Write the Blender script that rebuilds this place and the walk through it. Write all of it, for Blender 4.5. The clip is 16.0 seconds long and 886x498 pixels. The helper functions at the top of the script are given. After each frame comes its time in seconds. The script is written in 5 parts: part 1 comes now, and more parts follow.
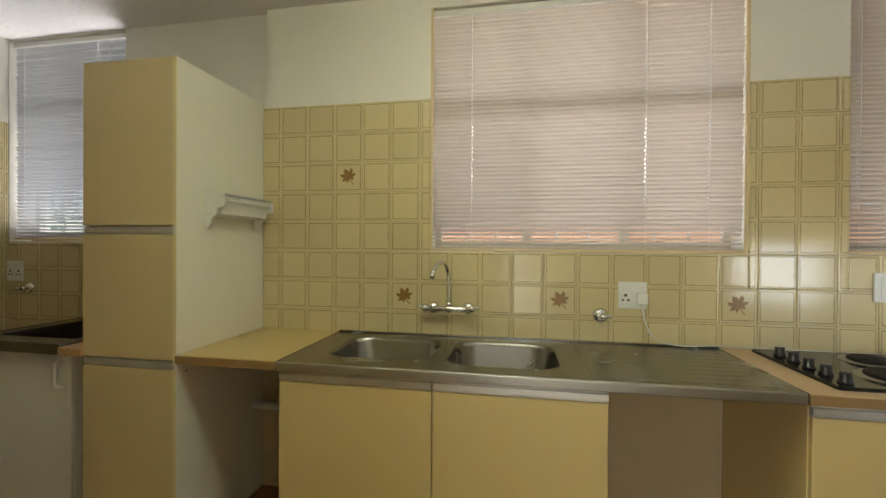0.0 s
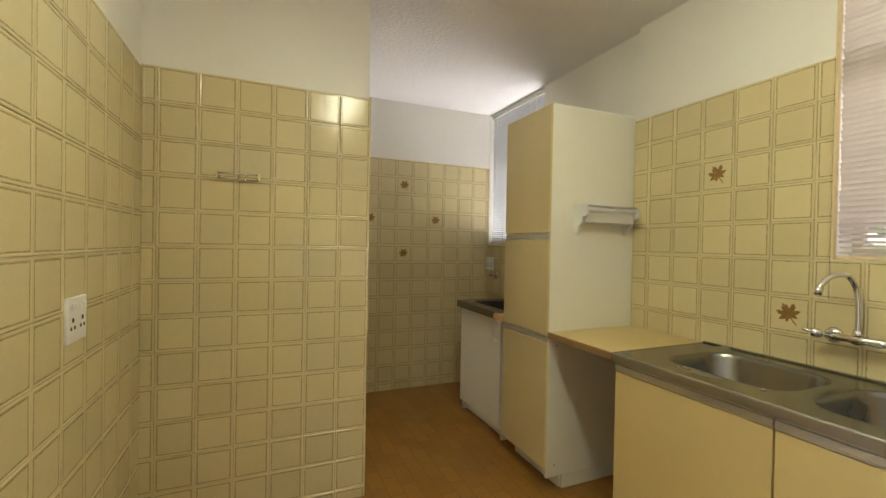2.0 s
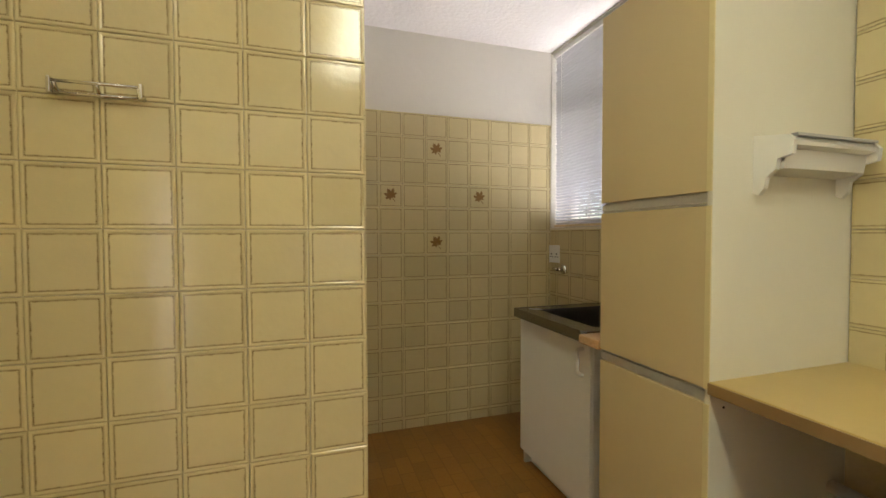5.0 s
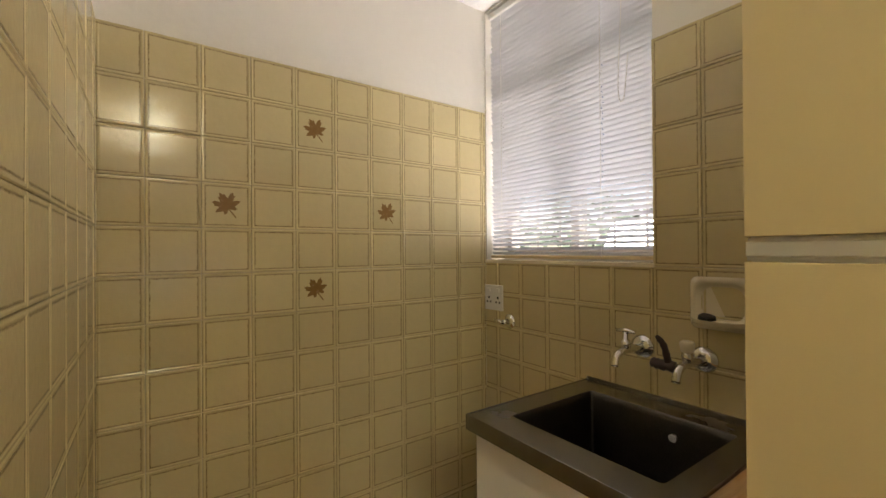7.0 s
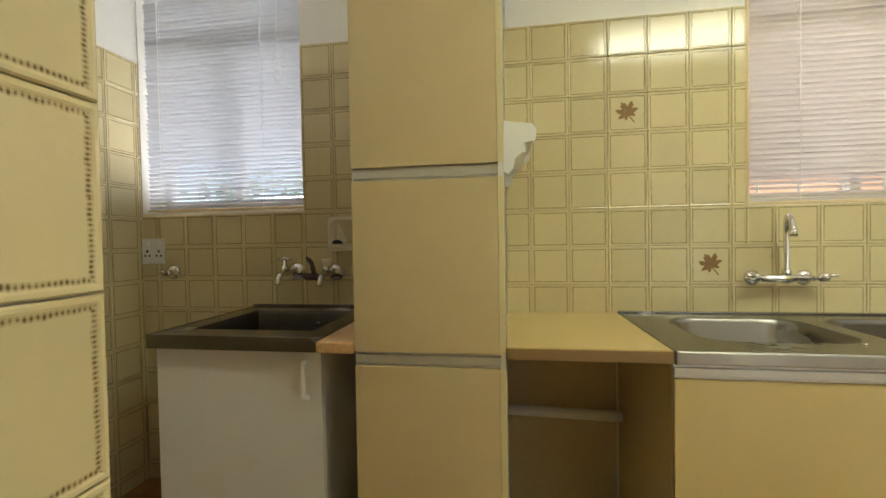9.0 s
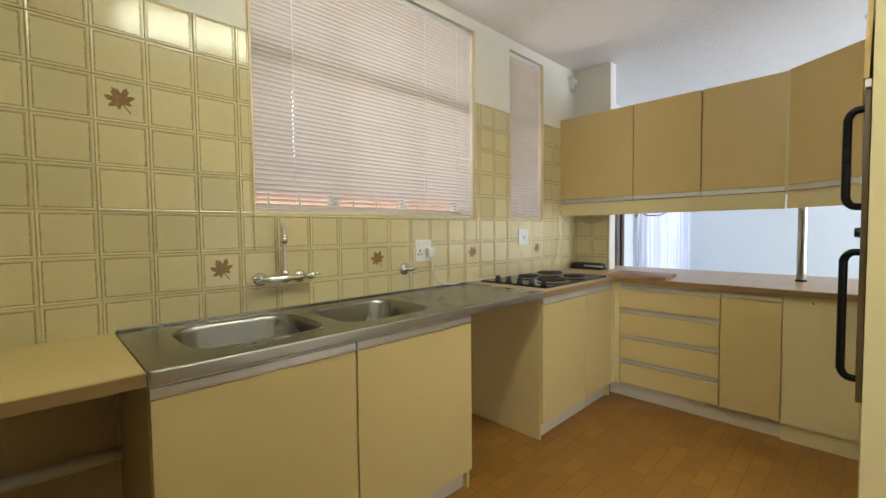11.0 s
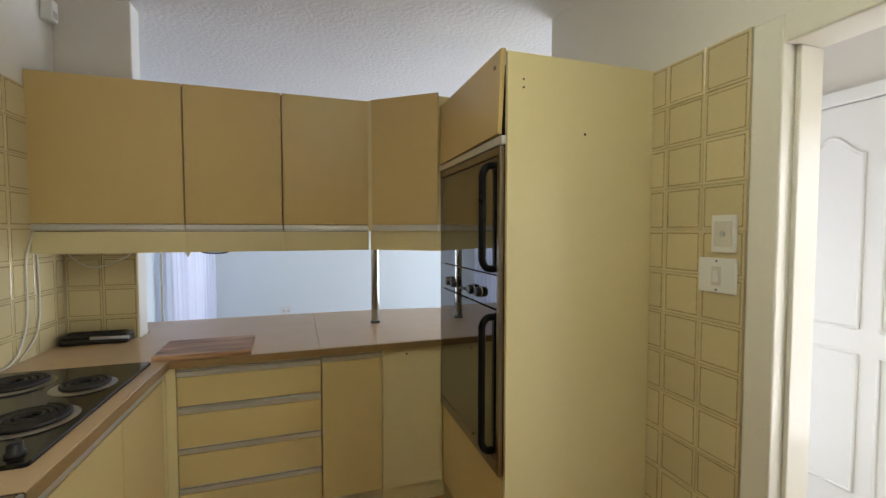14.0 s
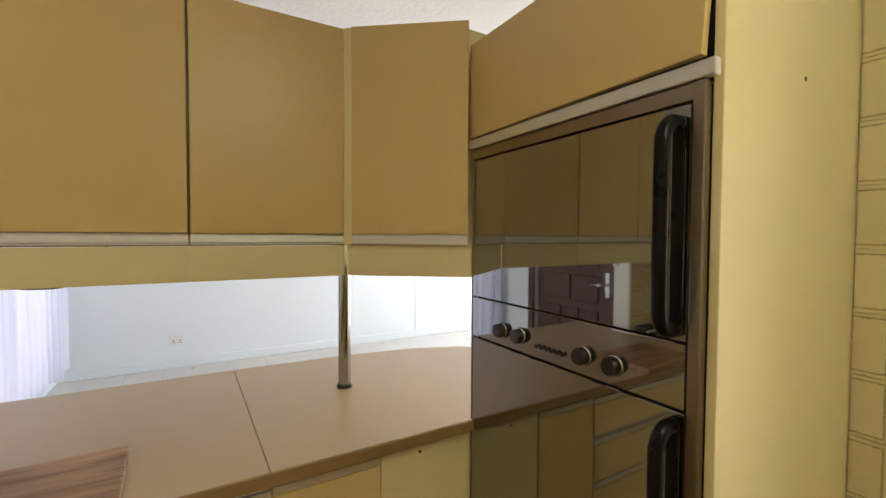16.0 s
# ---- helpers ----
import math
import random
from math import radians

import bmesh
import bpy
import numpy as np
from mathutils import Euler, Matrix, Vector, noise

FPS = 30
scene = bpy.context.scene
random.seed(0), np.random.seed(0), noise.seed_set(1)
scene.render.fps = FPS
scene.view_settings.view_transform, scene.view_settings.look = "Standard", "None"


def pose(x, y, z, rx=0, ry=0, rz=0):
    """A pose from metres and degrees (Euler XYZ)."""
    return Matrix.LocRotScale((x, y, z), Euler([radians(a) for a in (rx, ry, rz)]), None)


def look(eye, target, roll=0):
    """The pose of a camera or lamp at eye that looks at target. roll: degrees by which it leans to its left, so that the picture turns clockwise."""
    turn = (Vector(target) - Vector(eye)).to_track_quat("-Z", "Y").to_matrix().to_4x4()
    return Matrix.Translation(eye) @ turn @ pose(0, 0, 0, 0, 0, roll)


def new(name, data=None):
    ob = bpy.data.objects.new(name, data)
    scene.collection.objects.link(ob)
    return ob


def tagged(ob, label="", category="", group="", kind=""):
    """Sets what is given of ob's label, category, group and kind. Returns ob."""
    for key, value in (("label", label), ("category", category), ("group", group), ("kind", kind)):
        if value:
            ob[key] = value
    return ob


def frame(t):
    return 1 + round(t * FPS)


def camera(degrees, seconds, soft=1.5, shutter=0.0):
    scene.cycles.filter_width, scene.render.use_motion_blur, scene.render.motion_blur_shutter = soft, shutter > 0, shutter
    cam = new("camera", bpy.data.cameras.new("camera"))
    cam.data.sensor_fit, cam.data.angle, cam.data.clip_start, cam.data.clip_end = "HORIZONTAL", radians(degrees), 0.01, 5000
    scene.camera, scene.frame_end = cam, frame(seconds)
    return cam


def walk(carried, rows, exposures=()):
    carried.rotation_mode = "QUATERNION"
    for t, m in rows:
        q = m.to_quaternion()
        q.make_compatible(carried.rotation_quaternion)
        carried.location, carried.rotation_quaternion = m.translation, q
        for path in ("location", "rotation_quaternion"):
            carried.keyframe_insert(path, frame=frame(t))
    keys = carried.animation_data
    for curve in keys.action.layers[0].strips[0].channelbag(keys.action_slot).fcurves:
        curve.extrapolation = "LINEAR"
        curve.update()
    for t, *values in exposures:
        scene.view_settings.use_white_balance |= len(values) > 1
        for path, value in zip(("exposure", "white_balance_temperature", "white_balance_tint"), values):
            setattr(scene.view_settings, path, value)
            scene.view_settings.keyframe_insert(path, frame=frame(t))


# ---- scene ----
cam = camera(93.7, 16.0)
PATH = [
    (0, (0.026, -0.019, 1.323), (-0.323, 1.95, 1.31), 0.4),
    (0.5, (0.044, -0.003, 1.32), (-0.87, 1.776, 1.303), 0.6),
    (1, (0.262, 0.074, 1.324), (-1.111, 1.529, 1.31), 0.9),
    (1.5, (0.394, 0.099, 1.331), (-1.276, 1.199, 1.315), 1.0),
    (2, (0.472, 0.064, 1.326), (-1.368, 0.849, 1.304), 1.1),
    (2.5, (0.499, 0.044, 1.312), (-1.42, 0.606, 1.283), 1.2),
    (3, (0.521, 0.039, 1.295), (-1.435, 0.456, 1.258), 1.1),
    (3.2, (0.518, 0.054, 1.289), (-1.444, 0.439, 1.249), 1.1),
    (5.3, (-0.699, 0.490, 1.278), (-2.588, 1.139, 1.224), 0.1),
    (5.5, (-0.836, 0.544, 1.282), (-2.719, 1.218, 1.236), 0.4),
    (6, (-1.157, 0.585, 1.355), (-2.979, 1.408, 1.321), 0.3),
    (6.5, (-1.392, 0.681, 1.377), (-3.145, 1.643, 1.375), -0.2),
    (7, (-1.54, 0.691, 1.383), (-3.175, 1.843, 1.392), -0.4),
    (7.5, (-1.522, 0.619, 1.335), (-2.985, 1.983, 1.344), -0.8),
    (7.9, (-1.490, 0.485, 1.290), (-2.710, 2.070, 1.272), -0.8),
    (8, (-1.471, 0.455, 1.281), (-2.642, 2.076, 1.254), -0.8),
    (8.5, (-1.405, 0.326, 1.208), (-2.189, 2.166, 1.183), -1.0),
    (9, (-1.340, 0.258, 1.181), (-1.645, 2.234, 1.138), -1.0),
    (9.5, (-1.306, 0.203, 1.19), (-1.087, 2.189, 1.123), -1.1),
    (10, (-1.263, 0.172, 1.199), (-0.593, 2.055, 1.117), -0.9),
    (10.2, (-1.245, 0.169, 1.202), (-0.411, 1.984, 1.118), -0.9),
    (12.3, (-0.729, 0.515, 1.283), (1.204, 1.021, 1.197), -0.0),
    (12.5, (-0.691, 0.6, 1.299), (1.277, 0.948, 1.213), 0.0),
    (13, (-0.585, 0.791, 1.326), (1.413, 0.773, 1.238), 0.0),
    (13.5, (-0.403, 0.87, 1.375), (1.567, 0.534, 1.286), 0.0),
    (14, (-0.173, 0.861, 1.431), (1.731, 0.254, 1.346), -0.0),
    (14.5, (0.043, 0.899, 1.489), (1.87, 0.089, 1.408), 0.0),
    (15, (0.272, 0.979, 1.492), (2.033, 0.034, 1.415), 0.1),
    (15.3, (0.416, 0.989, 1.482), (2.148, -0.008, 1.417), 0.1),
    (15.5, (0.515, 0.977, 1.482), (2.24, -0.034, 1.416), 0.3),
    (16, (0.783, 0.97, 1.462), (2.509, -0.038, 1.4), 0.3),
]
walk(cam, [(t, look(eye, target, roll)) for t, eye, target, roll in PATH],
     exposures=((0, 0.78, 6500, 10), (1, 1.0, 6800, 12), (2.5, 1.27, 6600, 14), (3, 1.22, 7500, 17), (4.5, 1.28, 7000, 16), (5.5, 1.3, 6600, 17), (7, 1.42, 7100, 18), (8, 1.42, 6600, 14), (9, 1.4, 6300, 11), (10, 1.32, 6250, 12), (12.5, 0.82, 6000, 14), (13.5, 0.71, 6200, 16), (14, 0.69, 6100, 15), (14.5, 0.72, 6200, 15), (15, 0.8, 6400, 15), (16, 1.06, 7000, 16)))

# ---- world, sun, large lights ----
world = bpy.data.worlds.new("sky")
scene.world = world
world.use_nodes = True
wn = world.node_tree
sky = wn.nodes.new("ShaderNodeTexSky")
sky.sky_type, sky.sun_disc, sky.sun_elevation, sky.sun_rotation = "NISHITA", False, radians(57), radians(194)
wn.links.new(sky.outputs["Color"], wn.nodes["Background"].inputs["Color"])
wn.nodes["Background"].inputs["Strength"].default_value = 0.15

sun = new("sun", bpy.data.lights.new("sun", "SUN"))
sun.data.energy, sun.data.angle, sun.data.color = 4.0, radians(0.6), (1.0, 0.95, 0.86)
sun.matrix_world = look((0, 0, 8), (0.25, 1.0, 8 - 1.59))


def daylight_lamp(name, eye, target, w, h, power, colour):
    """An added area lamp standing in for daylight at or beyond an opening."""
    lamp = new(name, bpy.data.lights.new(name, "AREA"))
    lamp.data.shape, lamp.data.size, lamp.data.size_y = "RECTANGLE", w, h
    lamp.data.energy, lamp.data.color = power, colour
    lamp.matrix_world = look(eye, target)
    return lamp


daylight_lamp("sky_light_sink", (0.32, 3.3, 2.05), (0.32, 2.1, 2.05), 1.5, 0.5, 9.5, (0.97, 0.97, 1.0))
# two low lamps added outside in place of light off the sunlit yard
daylight_lamp("yard_fill_sink", (0.32, 3.2, 0.5), (0.32, 2.1, 2.0), 2.0, 1.0, 13, (1.0, 0.96, 0.88))
daylight_lamp("yard_fill_hob", (1.67, 3.2, 0.5), (1.67, 2.1, 2.0), 0.6, 1.0, 13, (1.0, 0.96, 0.88))
daylight_lamp("sky_light_scullery", (-2.72, 3.5, 1.1), (-2.72, 2.1, 1.9), 1.6, 1.2, 55, (0.97, 0.98, 1.0))
daylight_lamp("sky_light_living", (5.12, 2.5, 1.35), (5.12, 0.0, 1.25), 1.75, 2.15, 10, (0.78, 0.88, 1.0))
# lamp added beyond an unseen south opening to brighten living room and ceiling
daylight_lamp("living_fill_south", (4.0, -4.9, 0.9), (4.0, 0.0, 2.9), 3.8, 1.8, 142, (0.84, 0.92, 1.0))
# fill lamp at a made-up hall opening, aimed through the kitchen doorway
daylight_lamp("hall_fill_light", (-0.42, -1.66, 1.1), (-0.42, 0.5, 1.0), 1.3, 1.65, 17, (1.0, 0.97, 0.88))
daylight_lamp("daylight_living_doorway", (1.84, -1.08, 1.0), (-1.2, 0.7, 0.95), 0.7, 1.8, 7, (0.95, 0.97, 1.0))

# ---- materials ----


def mat(name, colour, rough=0.5, metal=0.0, vary=0.06, scale=6.0, bump=0.0, bump_scale=60.0, coat=0.0, spec=0.5, second=None, blotch=0.5, rough_vary=0.08):
    """A painted, coated or metal surface with grain and blotches of two sizes."""
    m = bpy.data.materials.new(name)
    m.use_nodes = True
    t = m.node_tree
    b = t.nodes["Principled BSDF"]
    geo = t.nodes.new("ShaderNodeNewGeometry")
    big, fine = t.nodes.new("ShaderNodeTexNoise"), t.nodes.new("ShaderNodeTexNoise")
    big.inputs["Scale"].default_value, fine.inputs["Scale"].default_value = scale, scale * 14
    big.inputs["Detail"].default_value = 5
    t.links.new(geo.outputs["Position"], big.inputs["Vector"])
    t.links.new(geo.outputs["Position"], fine.inputs["Vector"])
    mix = t.nodes.new("ShaderNodeMix")
    mix.data_type = "RGBA"
    lo = second or tuple(c * (1 - vary) for c in colour)
    mix.inputs["A"].default_value, mix.inputs["B"].default_value = (*colour, 1), (*lo, 1)
    add = t.nodes.new("ShaderNodeMath")
    add.operation, add.use_clamp = "MULTIPLY_ADD", True
    t.links.new(fine.outputs["Fac"], add.inputs[0])
    add.inputs[1].default_value = 1 - blotch
    scl = t.nodes.new("ShaderNodeMath")
    scl.operation = "MULTIPLY"
    scl.inputs[1].default_value = blotch
    t.links.new(big.outputs["Fac"], scl.inputs[0])
    t.links.new(scl.outputs[0], add.inputs[2])
    t.links.new(add.outputs[0], mix.inputs["Factor"])
    t.links.new(mix.outputs["Result"], b.inputs["Base Color"])
    rr = t.nodes.new("ShaderNodeMapRange")
    rr.inputs["To Min"].default_value, rr.inputs["To Max"].default_value = max(0.0, rough - rough_vary), min(1.0, rough + rough_vary)
    t.links.new(big.outputs["Fac"], rr.inputs["Value"])
    t.links.new(rr.outputs[0], b.inputs["Roughness"])
    b.inputs["Metallic"].default_value, b.inputs["Coat Weight"].default_value = metal, coat
    b.inputs["Specular IOR Level"].default_value = spec
    if bump:
        n = t.nodes.new("ShaderNodeTexNoise")
        n.inputs["Scale"].default_value, n.inputs["Detail"].default_value = bump_scale, 4
        t.links.new(geo.outputs["Position"], n.inputs["Vector"])
        bp = t.nodes.new("ShaderNodeBump")
        bp.inputs["Strength"].default_value, bp.inputs["Distance"].default_value = bump, 0.01
        t.links.new(n.outputs["Fac"], bp.inputs["Height"])
        t.links.new(bp.outputs["Normal"], b.inputs["Normal"])
    return m


def tile_material(name, colour, dark):
    """A cream glazed wall tile with a border of short brown dashes, in the tile's own coordinates."""
    m = mat(name, colour, 0.13, vary=0.1, scale=2.5, bump=0.05, bump_scale=55, rough_vary=0.03, spec=0.5)
    t = m.node_tree
    b = t.nodes["Principled BSDF"]
    base = b.inputs["Base Color"].links[0].from_socket

    def op(kind, a, c=None, clamp=False):
        n = t.nodes.new("ShaderNodeMath")
        n.operation, n.use_clamp = kind, clamp
        for i, v in enumerate((a, c)):
            if v is None:
                continue
            if isinstance(v, (int, float)):
                n.inputs[i].default_value = v
            else:
                t.links.new(v, n.inputs[i])
        return n.outputs[0]

    co, sep = t.nodes.new("ShaderNodeTexCoord"), t.nodes.new("ShaderNodeSeparateXYZ")
    t.links.new(co.outputs["Object"], sep.inputs[0])
    u, v = op("ABSOLUTE", sep.outputs[0]), op("ABSOLUTE", sep.outputs[1])
    edge = op("MAXIMUM", u, v)
    wobble = t.nodes.new("ShaderNodeTexNoise")
    wobble.inputs["Scale"].default_value = 90
    geo = t.nodes.new("ShaderNodeNewGeometry")
    t.links.new(geo.outputs["Position"], wobble.inputs["Vector"])
    edge = op("ADD", edge, op("MULTIPLY", op("SUBTRACT", wobble.outputs["Fac"], 0.5), 0.004))
    band = op("SUBTRACT", 1.0, op("MULTIPLY", op("ABSOLUTE", op("SUBTRACT", edge, 0.0662)), 290.0), True)
    along = op("MINIMUM", u, v)
    dash = op("MULTIPLY_ADD", op("SINE", op("MULTIPLY", along, 1500.0)), 1.1)
    t.nodes[-1].inputs[2].default_value = 0.35
    t.nodes[-1].use_clamp = True
    mask = op("MULTIPLY", band, op("MULTIPLY_ADD", dash, 0.6), True)
    t.nodes[-2].inputs[2].default_value = 0.42
    thick = op("MULTIPLY", mask, op("MULTIPLY_ADD", wobble.outputs["Fac"], 1.8), True)
    t.nodes[-2].inputs[2].default_value = 0.15
    # a slightly greyer, thinner glaze outside the dashes
    rim = op("MULTIPLY", op("GREATER_THAN", edge, 0.068), 0.25)
    tint = t.nodes.new("ShaderNodeMix")
    tint.data_type = "RGBA"
    tint.inputs["B"].default_value = (*(c * 1.08 for c in colour), 1)
    t.links.new(rim, tint.inputs["Factor"])
    t.links.new(base, tint.inputs["A"])
    rnd, hsv = t.nodes.new("ShaderNodeObjectInfo"), t.nodes.new("ShaderNodeHueSaturation")
    val = t.nodes.new("ShaderNodeMapRange")
    val.inputs["To Min"].default_value, val.inputs["To Max"].default_value = 0.93, 1.05
    t.links.new(rnd.outputs["Random"], val.inputs["Value"])
    t.links.new(val.outputs[0], hsv.inputs["Value"])
    t.links.new(tint.outputs["Result"], hsv.inputs["Color"])
    mix = t.nodes.new("ShaderNodeMix")
    mix.data_type = "RGBA"
    mix.inputs["B"].default_value = (*dark, 1)
    t.links.new(thick, mix.inputs["Factor"])
    t.links.new(hsv.outputs["Color"], mix.inputs["A"])
    t.links.new(mix.outputs["Result"], b.inputs["Base Color"])
    return m


def floor_material(name):
    """Amber vinyl flooring printed with small bricks."""
    m = mat(name, (0.40, 0.20, 0.04), 0.33, vary=0.3, scale=5, bump=0.08, bump_scale=40, second=(0.23, 0.105, 0.019))
    t = m.node_tree
    b = t.nodes["Principled BSDF"]
    base = b.inputs["Base Color"].links[0].from_socket
    geo, br = t.nodes.new("ShaderNodeNewGeometry"), t.nodes.new("ShaderNodeTexBrick")
    t.links.new(geo.outputs["Position"], br.inputs["Vector"])
    br.inputs["Scale"].default_value = 1.0
    br.inputs["Brick Width"].default_value, br.inputs["Row Height"].default_value = 0.17, 0.085
    br.inputs["Mortar Size"].default_value, br.inputs["Mortar Smooth"].default_value = 0.005, 0.6
    br.inputs["Color1"].default_value, br.inputs["Color2"].default_value = (0.80, 0.76, 0.70, 1), (1.12, 1.08, 1.0, 1)
    br.inputs["Mortar"].default_value = (0.72, 0.66, 0.58, 1)
    mix = t.nodes.new("ShaderNodeMix")
    mix.data_type, mix.blend_type = "RGBA", "MULTIPLY"
    mix.inputs["Factor"].default_value = 0.75
    t.links.new(base, mix.inputs["A"])
    t.links.new(br.outputs["Color"], mix.inputs["B"])
    t.links.new(mix.outputs["Result"], b.inputs["Base Color"])
    return m


def wood_material(name, light, dark, scale, rough, along=1, stretch=14.0):
    """Wood with the grain along one axis."""
    m = mat(name, light, rough, vary=0.1)
    t = m.node_tree
    b = t.nodes["Principled BSDF"]
    geo, mp = t.nodes.new("ShaderNodeNewGeometry"), t.nodes.new("ShaderNodeMapping")
    sc = [scale * stretch] * 3
    sc[along] = scale
    mp.inputs["Scale"].default_value = sc
    nz = t.nodes.new("ShaderNodeTexNoise")
    nz.inputs["Scale"].default_value, nz.inputs["Detail"].default_value, nz.inputs["Distortion"].default_value = 1.0, 6, 0.6
    t.links.new(geo.outputs["Position"], mp.inputs["Vector"])
    t.links.new(mp.outputs[0], nz.inputs["Vector"])
    ramp = t.nodes.new("ShaderNodeValToRGB")
    ramp.color_ramp.elements[0].position, ramp.color_ramp.elements[1].position = 0.32, 0.68
    ramp.color_ramp.elements[0].color, ramp.color_ramp.elements[1].color = (*dark, 1), (*light, 1)
    t.links.new(nz.outputs["Fac"], ramp.inputs["Fac"])
    t.links.new(ramp.outputs["Color"], b.inputs["Base Color"])
    return m


def slat_material(name, colour, through_share):
    """Thin enamelled blind slats that let some light through."""
    m = mat(name, colour, 0.45, vary=0.08, scale=3)
    t = m.node_tree
    b, out = t.nodes["Principled BSDF"], t.nodes["Material Output"]
    tr, mix = t.nodes.new("ShaderNodeBsdfTranslucent"), t.nodes.new("ShaderNodeMixShader")
    tr.inputs["Color"].default_value = (*(min(1.0, c * 1.05) for c in colour), 1)
    mix.inputs["Fac"].default_value = through_share
    t.links.new(b.outputs[0], mix.inputs[1])
    t.links.new(tr.outputs[0], mix.inputs[2])
    t.links.new(mix.outputs[0], out.inputs["Surface"])
    return m


def glass_material(name, colour=(1, 1, 1), rough=0.0):
    m = mat(name, colour, rough, vary=0.0, rough_vary=0.0)
    b = m.node_tree.nodes["Principled BSDF"]
    b.inputs["Transmission Weight"].default_value, b.inputs["IOR"].default_value = 1.0, 1.45
    return m


TILE = tile_material("cream_glazed_tile", (0.63, 0.53, 0.295), (0.155, 0.097, 0.036))
GROUT = mat("grout", (0.60, 0.53, 0.37), 0.85, vary=0.25, bump=0.2)
LEAF = mat("leaf_glaze", (0.15, 0.07, 0.016), 0.25, second=(0.33, 0.20, 0.07), scale=60)
PAINT = mat("white_wall_paint", (0.76, 0.73, 0.66), 0.7, vary=0.05, scale=1.5, bump=0.12, bump_scale=22)
PAINT_WHITE = mat("cool_white_paint", (0.74, 0.785, 0.79), 0.7, vary=0.05, scale=1.5, bump=0.1, bump_scale=22)
PAINT_BARE = mat("unpainted_plaster", (0.60, 0.48, 0.28), 0.8, vary=0.25, scale=3, bump=0.2)
CEILING = mat("textured_ceiling", (0.85, 0.815, 0.79), 0.85, vary=0.08, scale=3, bump=0.5, bump_scale=38)
LAMINATE = mat("mustard_laminate", (0.655, 0.515, 0.235), 0.38, vary=0.06, scale=1.2, bump=0.05, bump_scale=350)
LAMINATE_DARK = mat("tan_laminate", (0.62, 0.455, 0.185), 0.36, vary=0.06, scale=1.2, bump=0.05, bump_scale=350)
LAMINATE_TALL = mat("beige_laminate", (0.66, 0.53, 0.29), 0.38, vary=0.06, scale=1.2, bump=0.05, bump_scale=350)
LAMINATE_PALE = mat("pale_cream_board", (0.73, 0.63, 0.345), 0.42, vary=0.05, scale=1.4, bump=0.04, bump_scale=300)
BOARD_CREAM = mat("cream_white_board", (0.74, 0.71, 0.60), 0.45, vary=0.05, scale=1.4)
BOARD_WHITE = mat("white_melamine", (0.85, 0.835, 0.79), 0.4, vary=0.06, scale=1.4)
PLINTH = mat("scuffed_white_plinth", (0.72, 0.66, 0.52), 0.55, vary=0.25, scale=5)
TOP = mat("beige_wood_laminate", (0.56, 0.395, 0.235), 0.36, vary=0.12, scale=7, blotch=0.35)
TOP_YELLOW = mat("ochre_laminate_top", (0.58, 0.43, 0.17), 0.35, vary=0.1, scale=3)
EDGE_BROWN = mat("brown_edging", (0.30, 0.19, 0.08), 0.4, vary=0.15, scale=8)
PINE = wood_material("pale_pine", (0.62, 0.40, 0.20), (0.48, 0.28, 0.12), 8, 0.5)
BOARD_WOOD = wood_material("striped_hardwood", (0.52, 0.30, 0.15), (0.15, 0.065, 0.026), 3, 0.5, along=1, stretch=10)
DOOR_WOOD = wood_material("dark_red_hardwood", (0.10, 0.035, 0.025), (0.055, 0.018, 0.014), 4, 0.35, along=2)
STEEL = mat("worn_stainless_steel", (0.29, 0.283, 0.265), 0.26, 1.0, vary=0.14, scale=4, bump=0.006, bump_scale=60, rough_vary=0.06)
# paler steel for hob rings, and for the sink front's reflected light as colour
STEEL_EDGE = mat("steel_lit_edge_and_rings", (0.46, 0.45, 0.42), 0.38, 1.0, vary=0.1, scale=6)
# darker steel for the tub bowl: stains and inner shade in one colour
STEEL_DARK = mat("stained_shaded_steel", (0.13, 0.12, 0.11), 0.36, 1.0, vary=0.7, scale=14)
ALU = mat("brushed_aluminium", (0.70, 0.69, 0.66), 0.42, 0.75, vary=0.12, scale=6)
CHROME = mat("chrome", (0.75, 0.74, 0.72), 0.1, 1.0, vary=0.1, scale=20, rough_vary=0.06)
POLE = mat("polished_chrome_tube", (0.46, 0.45, 0.43), 0.13, 1.0, vary=0.05, scale=10)
BRONZE = mat("brown_steel_trim", (0.31, 0.255, 0.20), 0.3, 1.0, vary=0.15, scale=6)
BLACK_GLASS = mat("black_oven_glass", (0.012, 0.011, 0.010), 0.03, vary=0.1, rough_vary=0.01)
BLACK_GLASS.node_tree.nodes["Principled BSDF"].inputs["IOR"].default_value = 3.6
BLACK_GLOSS = mat("glossy_black_plastic", (0.006, 0.0055, 0.0055), 0.3, vary=0.2, scale=20, spec=0.15)
BLACK = mat("black_plastic", (0.014, 0.013, 0.013), 0.3, vary=0.2, scale=20)
ENAMEL = mat("black_hob_enamel", (0.012, 0.012, 0.013), 0.12, vary=0.3, scale=12, spec=0.35)
IRON = mat("cast_iron_coil", (0.03, 0.028, 0.027), 0.55, 0.4, vary=0.3, scale=30)
PLASTIC = mat("white_plastic", (0.74, 0.73, 0.69), 0.35, vary=0.05, scale=8)
# white plastic darkened: shade of the recessed switch fronts put into the colour
PLASTIC_SHADE = mat("shaded_white_plastic", (0.60, 0.575, 0.50), 0.4, vary=0.08, scale=12)
PLASTIC_GREY = mat("grey_plastic", (0.45, 0.45, 0.44), 0.4, vary=0.08, scale=8)
